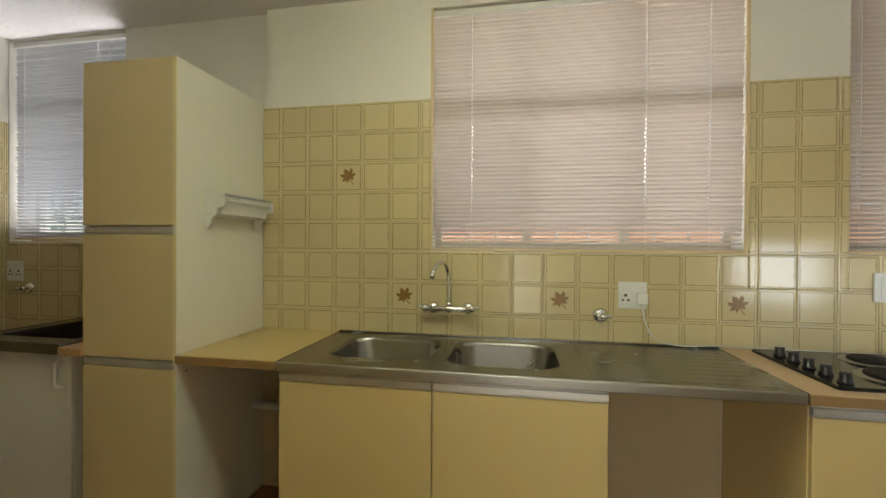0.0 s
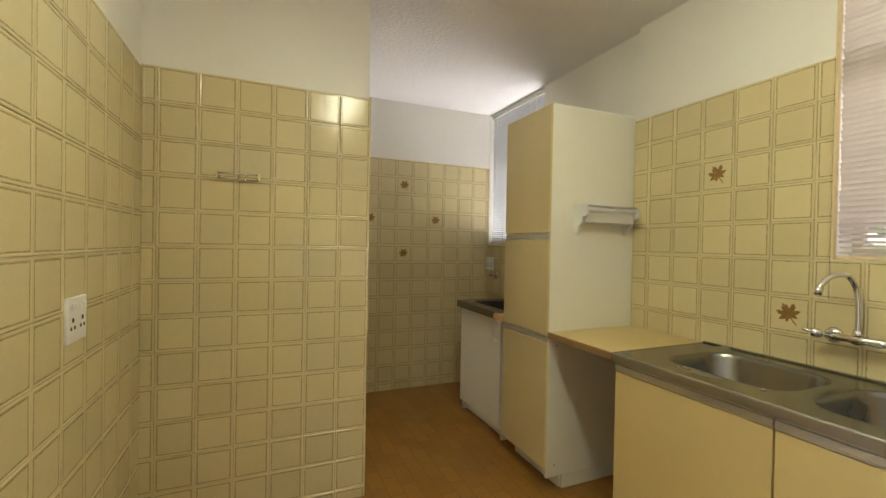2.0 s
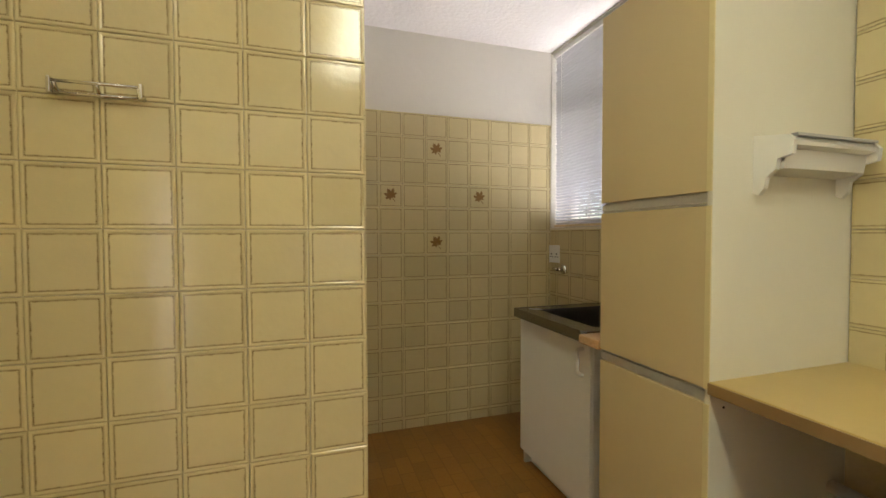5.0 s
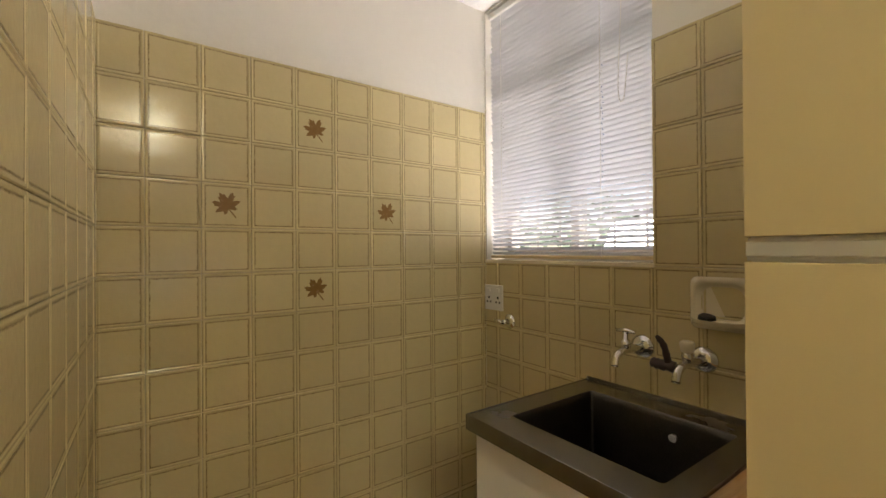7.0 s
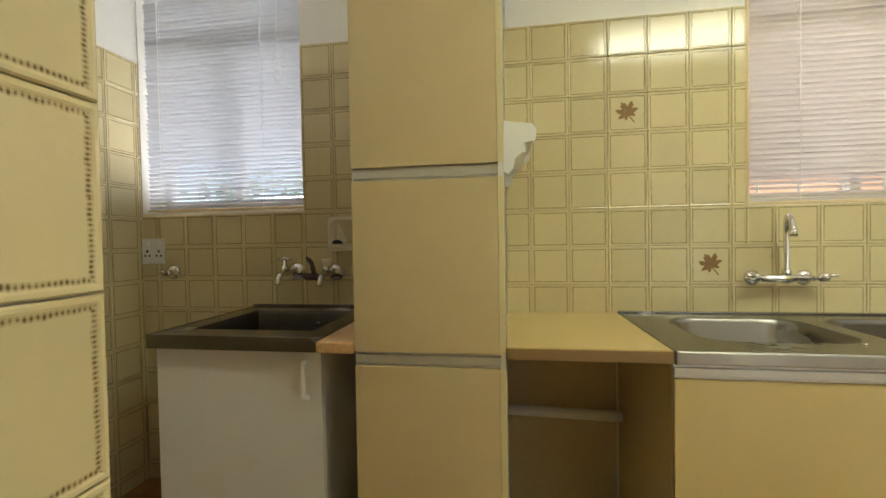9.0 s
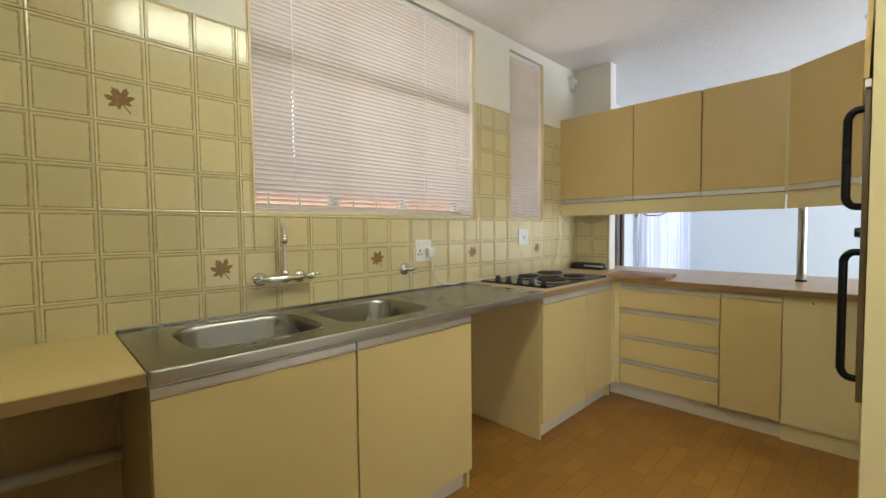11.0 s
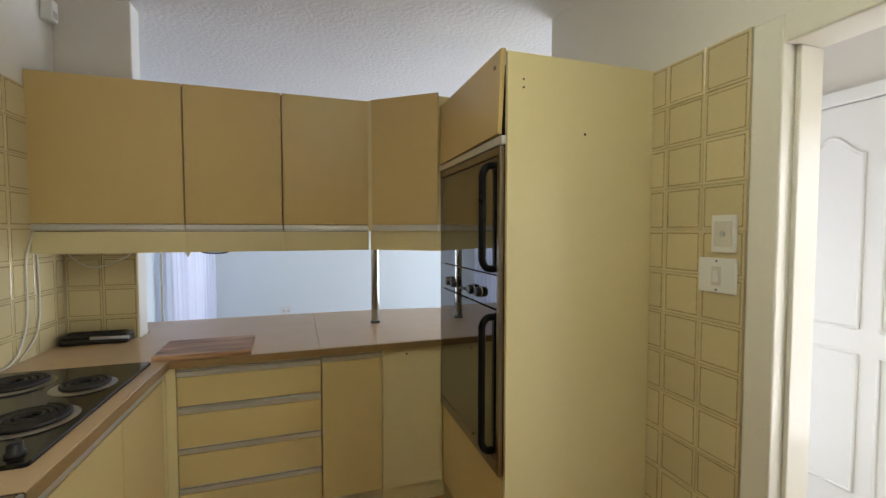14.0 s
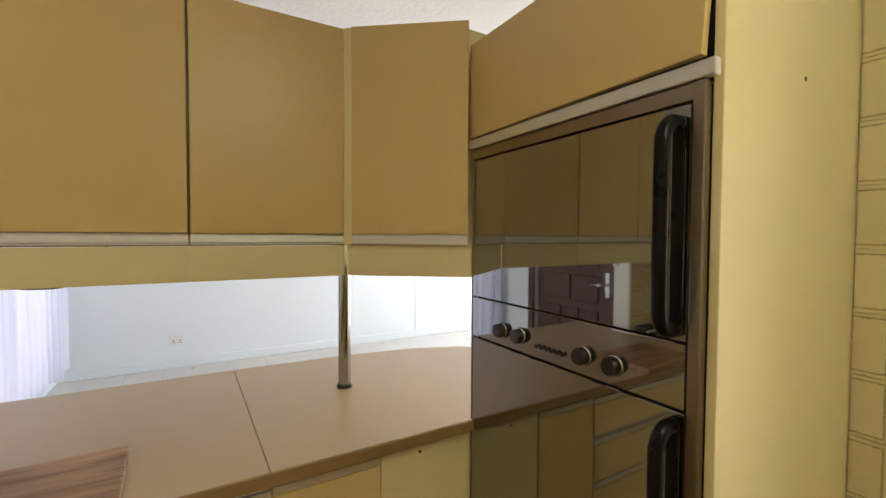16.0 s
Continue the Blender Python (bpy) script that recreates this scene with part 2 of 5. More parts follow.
CERAMIC = mat("cream_ceramic", (0.76, 0.68, 0.50), 0.16, vary=0.06, scale=10)
BROWN_PLASTIC = mat("brown_hose_plastic", (0.055, 0.026, 0.016), 0.45, vary=0.4, scale=40)
# dark parts; also shade of holes and the flap gap put into colour
DARK = mat("dark_parts_and_shade", (0.03, 0.025, 0.02), 0.8, vary=0.3)
GLOSS_PAINT = mat("white_gloss_paint", (0.78, 0.75, 0.66), 0.3, vary=0.05, scale=2, bump=0.04)
DOOR_WHITE = mat("white_door_enamel", (0.80, 0.79, 0.76), 0.35, vary=0.04, scale=2)
SLAT = slat_material("white_blind_slat", (0.57, 0.505, 0.44), 0.36)
# cream paint warmed to carry the glow of the sunlit window reveal
EDGE_SUNLIT = mat("sunlit_cream_edge_paint", (0.72, 0.56, 0.32), 0.4, vary=0.2, scale=9)
SLAT_COOL = slat_material("cool_white_blind_slat", (0.56, 0.565, 0.59), 0.12)
CURTAIN = slat_material("sheer_white_curtain", (0.68, 0.70, 0.79), 0.42)
GLASS = glass_material("window_glass")
FRAME = mat("painted_window_steel", (0.55, 0.50, 0.42), 0.4, vary=0.1, scale=8)
FLOOR = floor_material("amber_vinyl_floor")
CARPET = mat("pale_floor_tile", (0.66, 0.63, 0.57), 0.3, vary=0.12, scale=4)
tree = CARPET.node_tree
joint, where, dim = tree.nodes.new("ShaderNodeTexBrick"), tree.nodes.new("ShaderNodeNewGeometry"), tree.nodes.new("ShaderNodeMix")
joint.offset = 0.0
joint.inputs["Scale"].default_value, joint.inputs["Brick Width"].default_value, joint.inputs["Row Height"].default_value = 1.0, 0.33, 0.33
joint.inputs["Mortar Size"].default_value = 0.004
joint.inputs["Color1"].default_value, joint.inputs["Color2"].default_value, joint.inputs["Mortar"].default_value = (1, 1, 1, 1), (0.97, 0.97, 0.98, 1), (0.82, 0.81, 0.79, 1)
dim.data_type, dim.blend_type = "RGBA", "MULTIPLY"
dim.inputs["Factor"].default_value = 1.0
shade = tree.nodes["Principled BSDF"].inputs["Base Color"]
tree.links.new(where.outputs["Position"], joint.inputs["Vector"])
tree.links.new(shade.links[0].from_socket, dim.inputs["A"])
tree.links.new(joint.outputs["Color"], dim.inputs["B"])
tree.links.new(dim.outputs["Result"], shade)
BRICK_OUT = mat("orange_face_brick", (0.56, 0.31, 0.18), 0.85, vary=0.35, scale=12, bump=0.4)
SOIL = mat("dry_lawn", (0.12, 0.11, 0.05), 0.95, vary=0.5, scale=3, bump=0.5)
FOLIAGE = mat("hedge_leaves", (0.10, 0.19, 0.09), 0.5, vary=0.5, scale=9)
TUBE = bpy.data.materials.new("glowing_opal_diffuser")
TUBE.use_nodes = True
TUBE.node_tree.nodes["Principled BSDF"].inputs["Emission Color"].default_value = (0.95, 1.0, 0.74, 1)
TUBE.node_tree.nodes["Principled BSDF"].inputs["Emission Strength"].default_value = 10.0
CORD = mat("white_cord", (0.70, 0.68, 0.62), 0.5, vary=0.1)

# ---- builders ----


def box(bm, x0, x1, y0, y1, z0, z1, bevel=0.0, seg=2, m=None):
    """Adds a box to bm, its edges rounded."""
    made = bmesh.ops.create_cube(bm, size=1.0)["verts"]
    for v in made:
        v.co = Vector(((x0 + x1) / 2 + v.co.x * (x1 - x0), (y0 + y1) / 2 + v.co.y * (y1 - y0), (z0 + z1) / 2 + v.co.z * (z1 - z0)))
    if m is not None:
        bmesh.ops.transform(bm, matrix=m, verts=made)
    if bevel:
        edges = list({e for v in made for e in v.link_edges})
        bmesh.ops.bevel(bm, geom=edges, offset=bevel, segments=seg, profile=0.5, affect="EDGES")
    return bm


def boxed(*a, **k):
    return box(bmesh.new(), *a, **k)


def tube(bm, points, r, n=10, cap=True):
    """A round bar along points; r is one radius or one for each point."""
    pts = [Vector(p) for p in points]
    rs = r if isinstance(r, (list, tuple)) else [r] * len(pts)
    rings, side = [], None
    for i, p in enumerate(pts):
        d = (pts[min(i + 1, len(pts) - 1)] - pts[max(i - 1, 0)]).normalized()
        if side is None:
            side = d.orthogonal().normalized()
        side = (side - d * side.dot(d)).normalized()
        up = d.cross(side)
        rings.append([bm.verts.new(p + rs[i] * (math.cos(2 * math.pi * k / n) * side + math.sin(2 * math.pi * k / n) * up)) for k in range(n)])
    for a, b in zip(rings, rings[1:]):
        for k in range(n):
            bm.faces.new((a[k], a[(k + 1) % n], b[(k + 1) % n], b[k])).smooth = True
    if cap:
        bm.faces.new(rings[0][::-1])
        bm.faces.new(rings[-1])
    return bm


def arc(points, steps=8):
    """A smooth line through points (Catmull-Rom)."""
    p = [Vector(q) for q in points]
    p = [2 * p[0] - p[1], *p, 2 * p[-1] - p[-2]]
    out = []
    for i in range(1, len(p) - 2):
        for s in range(steps):
            t = s / steps
            out.append(0.5 * (2 * p[i] + (p[i + 1] - p[i - 1]) * t + (2 * p[i - 1] - 5 * p[i] + 4 * p[i + 1] - p[i + 2]) * t * t + (3 * p[i] - p[i - 1] - 3 * p[i + 1] + p[i + 2]) * t ** 3))
    return out + [p[-2]]


def slab(bm, outline, z0, z1, bevel=0.0):
    """A flat slab with the outline given in x and y."""
    f = bm.faces.new([bm.verts.new((x, y, z0)) for x, y in outline])
    up = bmesh.ops.extrude_face_region(bm, geom=[f])["geom"]
    vs = [g for g in up if isinstance(g, bmesh.types.BMVert)]
    bmesh.ops.translate(bm, vec=(0, 0, z1 - z0), verts=vs)
    bmesh.ops.recalc_face_normals(bm, faces=bm.faces)
    if bevel:
        top = [e for e in bm.edges if all(abs(v.co.z - z1) < 1e-6 for v in e.verts)]
        bmesh.ops.bevel(bm, geom=top, offset=bevel, segments=2, profile=0.5, affect="EDGES")
    return bm


def thing(name, loc, label, category, group=""):
    """The Empty at the base of a thing."""
    ob = new(name)
    ob.location = loc
    ob.empty_display_size = 0.05
    return tagged(ob, label, category, group)


def part(name, bm, material, parent, label=""):
    """Links bm, given in the world's coordinates, as one mesh under a thing or under a part."""
    me = bpy.data.meshes.new(name)
    bmesh.ops.recalc_face_normals(bm, faces=bm.faces)
    root = parent
    off = Vector((0, 0, 0))
    while root is not None:
        off += root.location
        root = root.parent
    bmesh.ops.translate(bm, vec=-off, verts=bm.verts)
    bm.to_mesh(me)
    bm.free()
    me.materials.append(material)
    ob = new(name, me)
    ob.parent = parent
    return tagged(ob, label)


def single(name, bm, material, label, category, group="", kind=""):
    """A thing of one mesh, in the world's coordinates, with its origin at its base."""
    bmesh.ops.recalc_face_normals(bm, faces=bm.faces)
    vs = [v.co for v in bm.verts]
    c = Vector(((min(v.x for v in vs) + max(v.x for v in vs)) / 2, (min(v.y for v in vs) + max(v.y for v in vs)) / 2, min(v.z for v in vs)))
    bmesh.ops.translate(bm, vec=-c, verts=bm.verts)
    me = bpy.data.meshes.new(name)
    bm.to_mesh(me)
    bm.free()
    me.materials.append(material)
    ob = new(name, me)
    ob.location = c
    return tagged(ob, label, category, group, kind)


def structure(name, bm, material, label=""):
    me = bpy.data.meshes.new(name)
    bmesh.ops.recalc_face_normals(bm, faces=bm.faces)
    bm.to_mesh(me)
    bm.free()
    me.materials.append(material)
    return tagged(new(name, me), label, "", "", "structure")


def rounded_rect(cx, cy, hx, hy, r, n=5):
    pts = []
    for sx, sy, a0 in ((1, 1, 0), (-1, 1, 90), (-1, -1, 180), (1, -1, 270)):
        for k in range(n + 1):
            a = radians(a0 + 90 * k / n)
            pts.append((cx + sx * (hx - r) + r * math.cos(a), cy + sy * (hy - r) + r * math.sin(a)))
    return pts


def plate_with_bowl(bm, x0, x1, y0, y1, z, hole, r, depth, taper):
    """A flat rectangle of sheet steel pressed down into a bowl."""
    hx0, hx1, hy0, hy1 = hole
    cx, cy, hx, hy = (hx0 + hx1) / 2, (hy0 + hy1) / 2, (hx1 - hx0) / 2, (hy1 - hy0) / 2
    inner = rounded_rect(cx, cy, hx, hy, r)
    n = len(inner)
    per = n // 4
    corners = ((x1, y1), (x0, y1), (x0, y0), (x1, y0))
    outer = []
    for q in range(4):
        (ax, ay), (bx, by) = corners[q], corners[(q + 1) % 4]
        px, py = corners[q - 1]
        half = per // 2
        for k in range(per):
            if k < half:
                f = (half - k) / (2.0 * half)
                outer.append((ax + (px - ax) * f * 0.5, ay + (py - ay) * f * 0.5))
            else:
                f = (k - half) / (2.0 * half)
                outer.append((ax + (bx - ax) * f * 0.5, ay + (by - ay) * f * 0.5))
    loops = [[bm.verts.new((x, y, z)) for x, y in outer], [bm.verts.new((x, y, z)) for x, y in inner]]
    for dz, inset in ((0.006, 0.004), (0.02, 0.010), (depth * 0.8, 0.012 + taper * 0.7), (depth * 0.96, 0.022 + taper), (depth, 0.05 + taper)):
        loops.append([bm.verts.new((x, y, z - dz)) for x, y in rounded_rect(cx, cy, hx - inset, hy - inset, max(0.008, r - inset * 0.4))])
    for i, (a, b) in enumerate(zip(loops, loops[1:])):
        for k in range(n):
            f = bm.faces.new((a[k], a[(k + 1) % n], b[(k + 1) % n], b[k]))
            f.smooth = i > 0
    bm.faces.new(loops[-1])
    return bm


def wall_boxes(bm, axis, at, thick, a0, a1, z0, z1, holes):
    """A wall along x or y with rectangular openings (a0, a1, z0, z1), as butted blocks."""
    holes = [(max(a0, q[0]), min(a1, q[1]), max(z0, q[2]), min(z1, q[3])) for q in holes]
    xs = sorted({a0, a1, *(h[0] for h in holes), *(h[1] for h in holes)})
    zs = sorted({z0, z1, *(h[2] for h in holes), *(h[3] for h in holes)})
    solid = {(i, j): not any(h[0] <= (xs[i] + xs[i + 1]) / 2 <= h[1] and h[2] <= (zs[j] + zs[j + 1]) / 2 <= h[3] for h in holes) for i in range(len(xs) - 1) for j in range(len(zs) - 1)}

    def co(a, b, z):
        return (a, b, z) if axis == "x" else (b, a, z)

    grid = {}

    def vert(i, s, j):
        if (i, s, j) not in grid:
            grid[i, s, j] = bm.verts.new(co(xs[i], at + s * thick, zs[j]))
        return grid[i, s, j]

    for (i, j), full in solid.items():
        if not full:
            continue
        for s in (0, 1):
            bm.faces.new((vert(i, s, j), vert(i + 1, s, j), vert(i + 1, s, j + 1), vert(i, s, j + 1)))
        for di, dj, e in ((-1, 0, ((i, j), (i, j + 1))), (1, 0, ((i + 1, j), (i + 1, j + 1))), (0, -1, ((i, j), (i + 1, j))), (0, 1, ((i, j + 1), (i + 1, j + 1)))):
            if not solid.get((i + di, j + dj), False):
                (p, q), (r, s2) = e
                bm.faces.new((vert(p, 0, q), vert(r, 0, s2), vert(r, 1, s2), vert(p, 1, q)))
    return bm


# ---- plan ----
YN, YNS, YS = 2.06, 2.10, -0.438
XW, XP, YP = -3.157, -1.678, 0.55
H = 2.61
WIN1, WIN2, WIN3 = (-0.41, 1.05, 1.295, 2.535), (1.44, 1.885, 1.295, 2.535), (-3.15, -2.285, 1.335, 2.60)
TOPZ = 0.87

floor = structure("floor", boxed(-3.6, 2.42, -0.5, 2.3, -0.1, 0.0), FLOOR, "amber brick-printed vinyl kitchen floor")
structure("floor_living", boxed(2.42, 6.4, -3.8, 2.5, -0.1, 0.0), CARPET, "pale living room floor")
structure("floor_hall", boxed(-1.7, 2.42, -3.8, -0.5, -0.1, 0.0), CARPET, "pale hall floor")
structure("ceiling", boxed(-3.6, 6.4, -3.8, 2.5, H, H + 0.15), CEILING, "white textured plaster ceiling")

wall_north = structure("wall_north", wall_boxes(bmesh.new(), "x", YN, 0.24, -1.33, 2.51, 0, H, [WIN1, WIN2]), PAINT, "tiled kitchen wall with two windows")
wall_scullery = structure("wall_north_scullery", wall_boxes(bmesh.new(), "x", YNS, 0.24, -3.4, -1.332, 0, H, [WIN3]), PAINT, "tiled scullery wall with one window")
wall_west = structure("wall_west", wall_boxes(bmesh.new(), "y", XW - 0.24, 0.24, YP - 0.2, YNS, 0, H, []), PAINT, "tiled scullery end wall")
wall_partition = structure("wall_partition", boxed(XW - 0.24, XP, -1.7, YP, 0, H, 0.004), PAINT, "tiled wall block between kitchen and scullery")
DOOR = (-0.085, 0.70, 0.0, 1.99)
wall_south = structure("wall_south", wall_boxes(bmesh.new(), "x", YS - 0.12, 0.12, XP, 1.9, 0, H, [DOOR]), PAINT, "tiled kitchen wall with a doorway")
wall_stub = structure("wall_east_stub", boxed(2.40, 2.51, 1.73, YN, 0, H, 0.006), PAINT, "short tiled wall beside the serving opening")
structure("wall_living_north", wall_boxes(bmesh.new(), "x", 2.2, 0.24, 2.51, 6.4, 0, H, [(2.87, 3.73, 0, 2.05), (4.3, 5.95, 0.25, 2.4)]), PAINT_WHITE, "white living room wall")
structure("wall_living_east", boxed(6.17, 6.4, -3.6, 2.2, 0, H), PAINT_WHITE, "white living room end wall")
structure("wall_living_south", wall_boxes(bmesh.new(), "x", -3.84, 0.24, 1.78, 6.4, 0, H, [(2.5, 5.9, 0.25, 2.42)]), PAINT_WHITE, "white living room wall with an added, unseen window opening")
structure("wall_hall_east", wall_boxes(bmesh.new(), "y", 1.78, 0.12, -3.6, YS - 0.12, 0, H, [(-1.46, -0.7, 0, 2.03)]), PAINT_WHITE, "white wall between hall and living room")
# the opening here is unseen, cut only for the hall fill lamp
structure("wall_hall_south", wall_boxes(bmesh.new(), "x", -1.72, 0.12, XP, 1.78, 0, H, [(-1.09, 0.25, 0.25, 1.95)]), PAINT, "cream hall wall")
structure("wall_living_return", boxed(2.511, 2.60, YN - 0.1, 2.2, 0, H), PAINT_WHITE)
structure("skirting_living", boxed(6.15, 6.169, -3.6, 2.19, 0.001, 0.10, 0.004), PAINT_WHITE, "low white skirting board")
structure("trim_living_panel", boxed(6.164, 6.1695, -2.06, -1.71, 0.1, H - 0.002, 0.003), PAINT_WHITE, "shallow painted wall panel")
# overhang never in view, added to hold the sun off the blinds
structure("sun_block_eave", boxed(-3.8, 6.6, 2.5, 3.15, H + 0.02, H + 0.14), PAINT_WHITE, "unseen white overhang added to shade the windows")
structure("ground", boxed(-60, 60, 2.6, 120, -0.45, -0.35), SOIL, "dry lawn outside the windows")

# ---- windows, blinds, doors of the setting ----


def window(name, opening, y, columns, transom, bars):
    """A steel window: frame, mullions, transom, panes and bars."""
    x0, x1, z0, z1 = opening
    w = structure(name, boxed(x0 + 0.001, x1 - 0.001, y + 0.12, y + 0.21, z0 + 0.001, z0 + 0.03, 0.004), FRAME, "painted steel window behind a venetian blind")
    fy0, fy1 = y + 0.145, y + 0.185
    bm = bmesh.new()
    for a in ((x0 + 0.001, x0 + 0.035, z0 + 0.03, z1 - 0.001), (x1 - 0.035, x1 - 0.001, z0 + 0.03, z1 - 0.001), (x0 + 0.035, x1 - 0.035, z1 - 0.035, z1 - 0.001), (x0 + 0.035, x1 - 0.035, z0 + 0.03, z0 + 0.06)):
        box(bm, a[0], a[1], fy0, fy1, a[2], a[3], 0.003, 1)
    part("window_frame", bm, FRAME, w)
    part("transom", boxed(x0 + 0.035, x1 - 0.035, fy0 - 0.005, fy1, transom - 0.028, transom + 0.028, 0.003, 1), FRAME, w)
    step = (x1 - x0) / columns
    for k in range(1, columns):
        part("mullion", boxed(x0 + step * k - 0.022, x0 + step * k + 0.022, fy0 - 0.003, fy1 - 0.002, z0 + 0.06, z1 - 0.035, 0.003, 1), FRAME, w)
    for k in range(columns):
        for za, zb in ((z0 + 0.06, transom - 0.028), (transom + 0.028, z1 - 0.035)):
            p = part("pane", boxed(x0 + step * k + 0.024, x0 + step * (k + 1) - 0.024, fy0 + 0.018, fy0 + 0.022, za, zb), GLASS, w)
            p.visible_shadow = False
    for k in range(1, bars + 1):
        bx = x0 + (x1 - x0) * k / (bars + 1)
        part("burglar_bar", tube(bmesh.new(), [(bx, y + 0.225, z0 + 0.02), (bx, y + 0.225, z1 - 0.02)], 0.006, 6), FRAME, w)
    return w


window("window_1", WIN1, YN, 3, 2.035, 8)
window("window_2", WIN2, YN, 1, 2.06, 2)
window("window_3", WIN3, YNS, 2, 2.12, 5)


def slat_mesh(width, material, cords):
    """One slat: a thin strip, bowed across its width, punched where the cords pass."""
    bm = bmesh.new()
    xs, holes = [-width / 2], set()
    for c in cords:
        x = width * (c - 0.5)
        holes.add(len(xs))
        xs += [x - 0.0013, x + 0.0013]
    xs.append(width / 2)
    rows = []
    for k in range(5):
        v = -0.0125 + 0.025 * k / 4
        bow = 0.0034 * (1 - (v / 0.0125) ** 2)
        rows.append([bm.verts.new((x, v, bow)) for x in xs])
    for j, (a, b) in enumerate(zip(rows, rows[1:])):
        for i in range(len(xs) - 1):
            if i in holes and j == 1:
                continue
            bm.faces.new((a[i], a[i + 1], b[i + 1], b[i])).smooth = True
    me = bpy.data.meshes.new("slat")
    bm.to_mesh(me)
    bm.free()
    me.materials.append(material)
    return me


def blind(opening, y, top, bottom, cords, label, tilt, opened, span, face, wand=None, sagging=()):
    """A venetian blind hanging in a window's opening."""
    x0, x1 = opening[0] + 0.005, opening[1] - 0.005
    b = thing("venetian_blind", ((x0 + x1) / 2, y, bottom), label, "blind", "venetian blinds")
    part("headrail", boxed(x0, x1, y - 0.018, y + 0.018, top - 0.03, top, 0.003), PLASTIC, b)
    # rail in the same warm cream, sunlight on the sill put into its colour
    part("bottom_rail", boxed(x0, x1, y - 0.013, y + 0.013, bottom, bottom + 0.014, 0.004), EDGE_SUNLIT, b)
    me = slat_mesh(x1 - x0, SLAT_COOL if opening is WIN3 else SLAT, cords)
    n = int((top - 0.038 - bottom - 0.024) / 0.0205)
    pitch = (top - 0.038 - bottom - 0.024) / (n - 1)
    rnd = random.Random(len(label))
    for k in range(n):
        z = bottom + 0.024 + k * pitch
        s = new("slat", me)
        s.parent = b
        open_more = opened * max(0.0, 1 - k / (n * span))
        s.location = ((rnd.random() - 0.5) * 0.006, (rnd.random() - 0.5) * 0.003, z - bottom)
        s.rotation_euler = (radians(face * (tilt - open_more) + rnd.uniform(-1.4, 1.4)), radians(-1.1 if n - k in sagging else rnd.uniform(-0.08, 0.08)), 0)
    for c in cords:
        cx = x0 + (x1 - x0) * c
        part("ladder_cord", tube(bmesh.new(), [(cx, y - 0.014, bottom + 0.01), (cx, y - 0.014, top - 0.03)], 0.0012, 5), CORD, b)
    if wand is not None:
        wx = x0 + (x1 - x0) * wand
        part("pull_cord", tube(bmesh.new(), arc([(wx, y - 0.024, top - 0.03), (wx + 0.004, y - 0.026, top - 0.3), (wx - 0.01, y - 0.026, top - 0.62), (wx + 0.012, y - 0.026, top - 0.66), (wx + 0.03, y - 0.026, top - 0.5)]), 0.0016, 5), CORD, b)
    return b


blind(WIN1, YN + 0.035, 2.53, 1.298, (0.14, 0.71, 0.9), "wide closed white venetian blind over the kitchen sink", 60, 54, 0.11, -1)
blind(WIN2, YN + 0.035, 2.53, 1.298, (0.12, 0.8), "narrow closed white venetian blind beside the hob", 62, 30, 0.3, -1)
blind(WIN3, YNS + 0.035, 2.5985, 1.345, (0.1, 0.75), "closed white venetian blind above the laundry tub", 60, 28, 0.6, -1, 0.86, (3, 5, 9))

# tiled sills and timber edges round the windows
for nm, o, y in (("sill_1", WIN1, YN), ("sill_2", WIN2, YN), ("sill_3", WIN3, YNS)):
    structure("trim_" + nm, boxed(o[0] - 0.005, o[1] + 0.005, y - (0.012 if o is WIN3 else 0.003), y + 0.118, o[2] - 0.014, o[2] + 0.001, 0.002), CERAMIC if o is WIN3 else GLOSS_PAINT, "narrow glazed window sill")
# edge strips: cream, the sunlit reveal's glow put into the colour
for nm, xa, y, o in (("a", WIN1[0], YN, WIN1), ("b", WIN1[1] - 0.012, YN, WIN1), ("c", WIN2[1] - 0.012, YN, WIN2)):
    structure("trim_window_edge_" + nm, boxed(xa, xa + 0.012, y - 0.008, y + 0.012, o[2] + 0.002, o[3] - 0.002, 0.003), EDGE_SUNLIT, "cream window edge with sunlit glow in its colour")

# kitchen doorway frame
for nm, xa, xb, za, zb in (("left", DOOR[1] - 0.02, DOOR[1] + 0.066, 0, 2.05), ("right", DOOR[0] - 0.066, DOOR[0] + 0.02, 0, 2.05), ("head", DOOR[0] + 0.02, DOOR[1] - 0.02, 1.965, 2.05)):
    bm = boxed(xa, xb, YS - 0.135, YS + 0.012, za, zb, 0.006)
    structure("trim_doorframe_" + nm, bm, GLOSS_PAINT, "cream painted steel door frame")
for nm, xa, xb in (("left", DOOR[1] - 0.035, DOOR[1] - 0.021), ("right", DOOR[0] + 0.021, DOOR[0] + 0.035)):
    structure("trim_doorstop_" + nm, boxed(xa, xb, YS - 0.135, YS - 0.04, 0, 1.964, 0.003), GLOSS_PAINT, "cream door rebate")


def arched(x0, x1, z0, z1, rise, n=14):
    """An upright panel outline with a gently arched top."""
    pts = [(x0, z0), (x1, z0), (x1, z1 - rise)]
    for k in range(1, n):
        t = k / n
        s = 0.5 - 0.5 * math.cos(2 * math.pi * t)
        pts.append((x1 + (x0 - x1) * t, z1 - rise + rise * s))
    return pts + [(x0, z1 - rise)]


def moulding(bm, outline, y, r):
    tube(bm, [(x, y, z) for x, z in outline + outline[:2]], r, 6, False)
    return bm


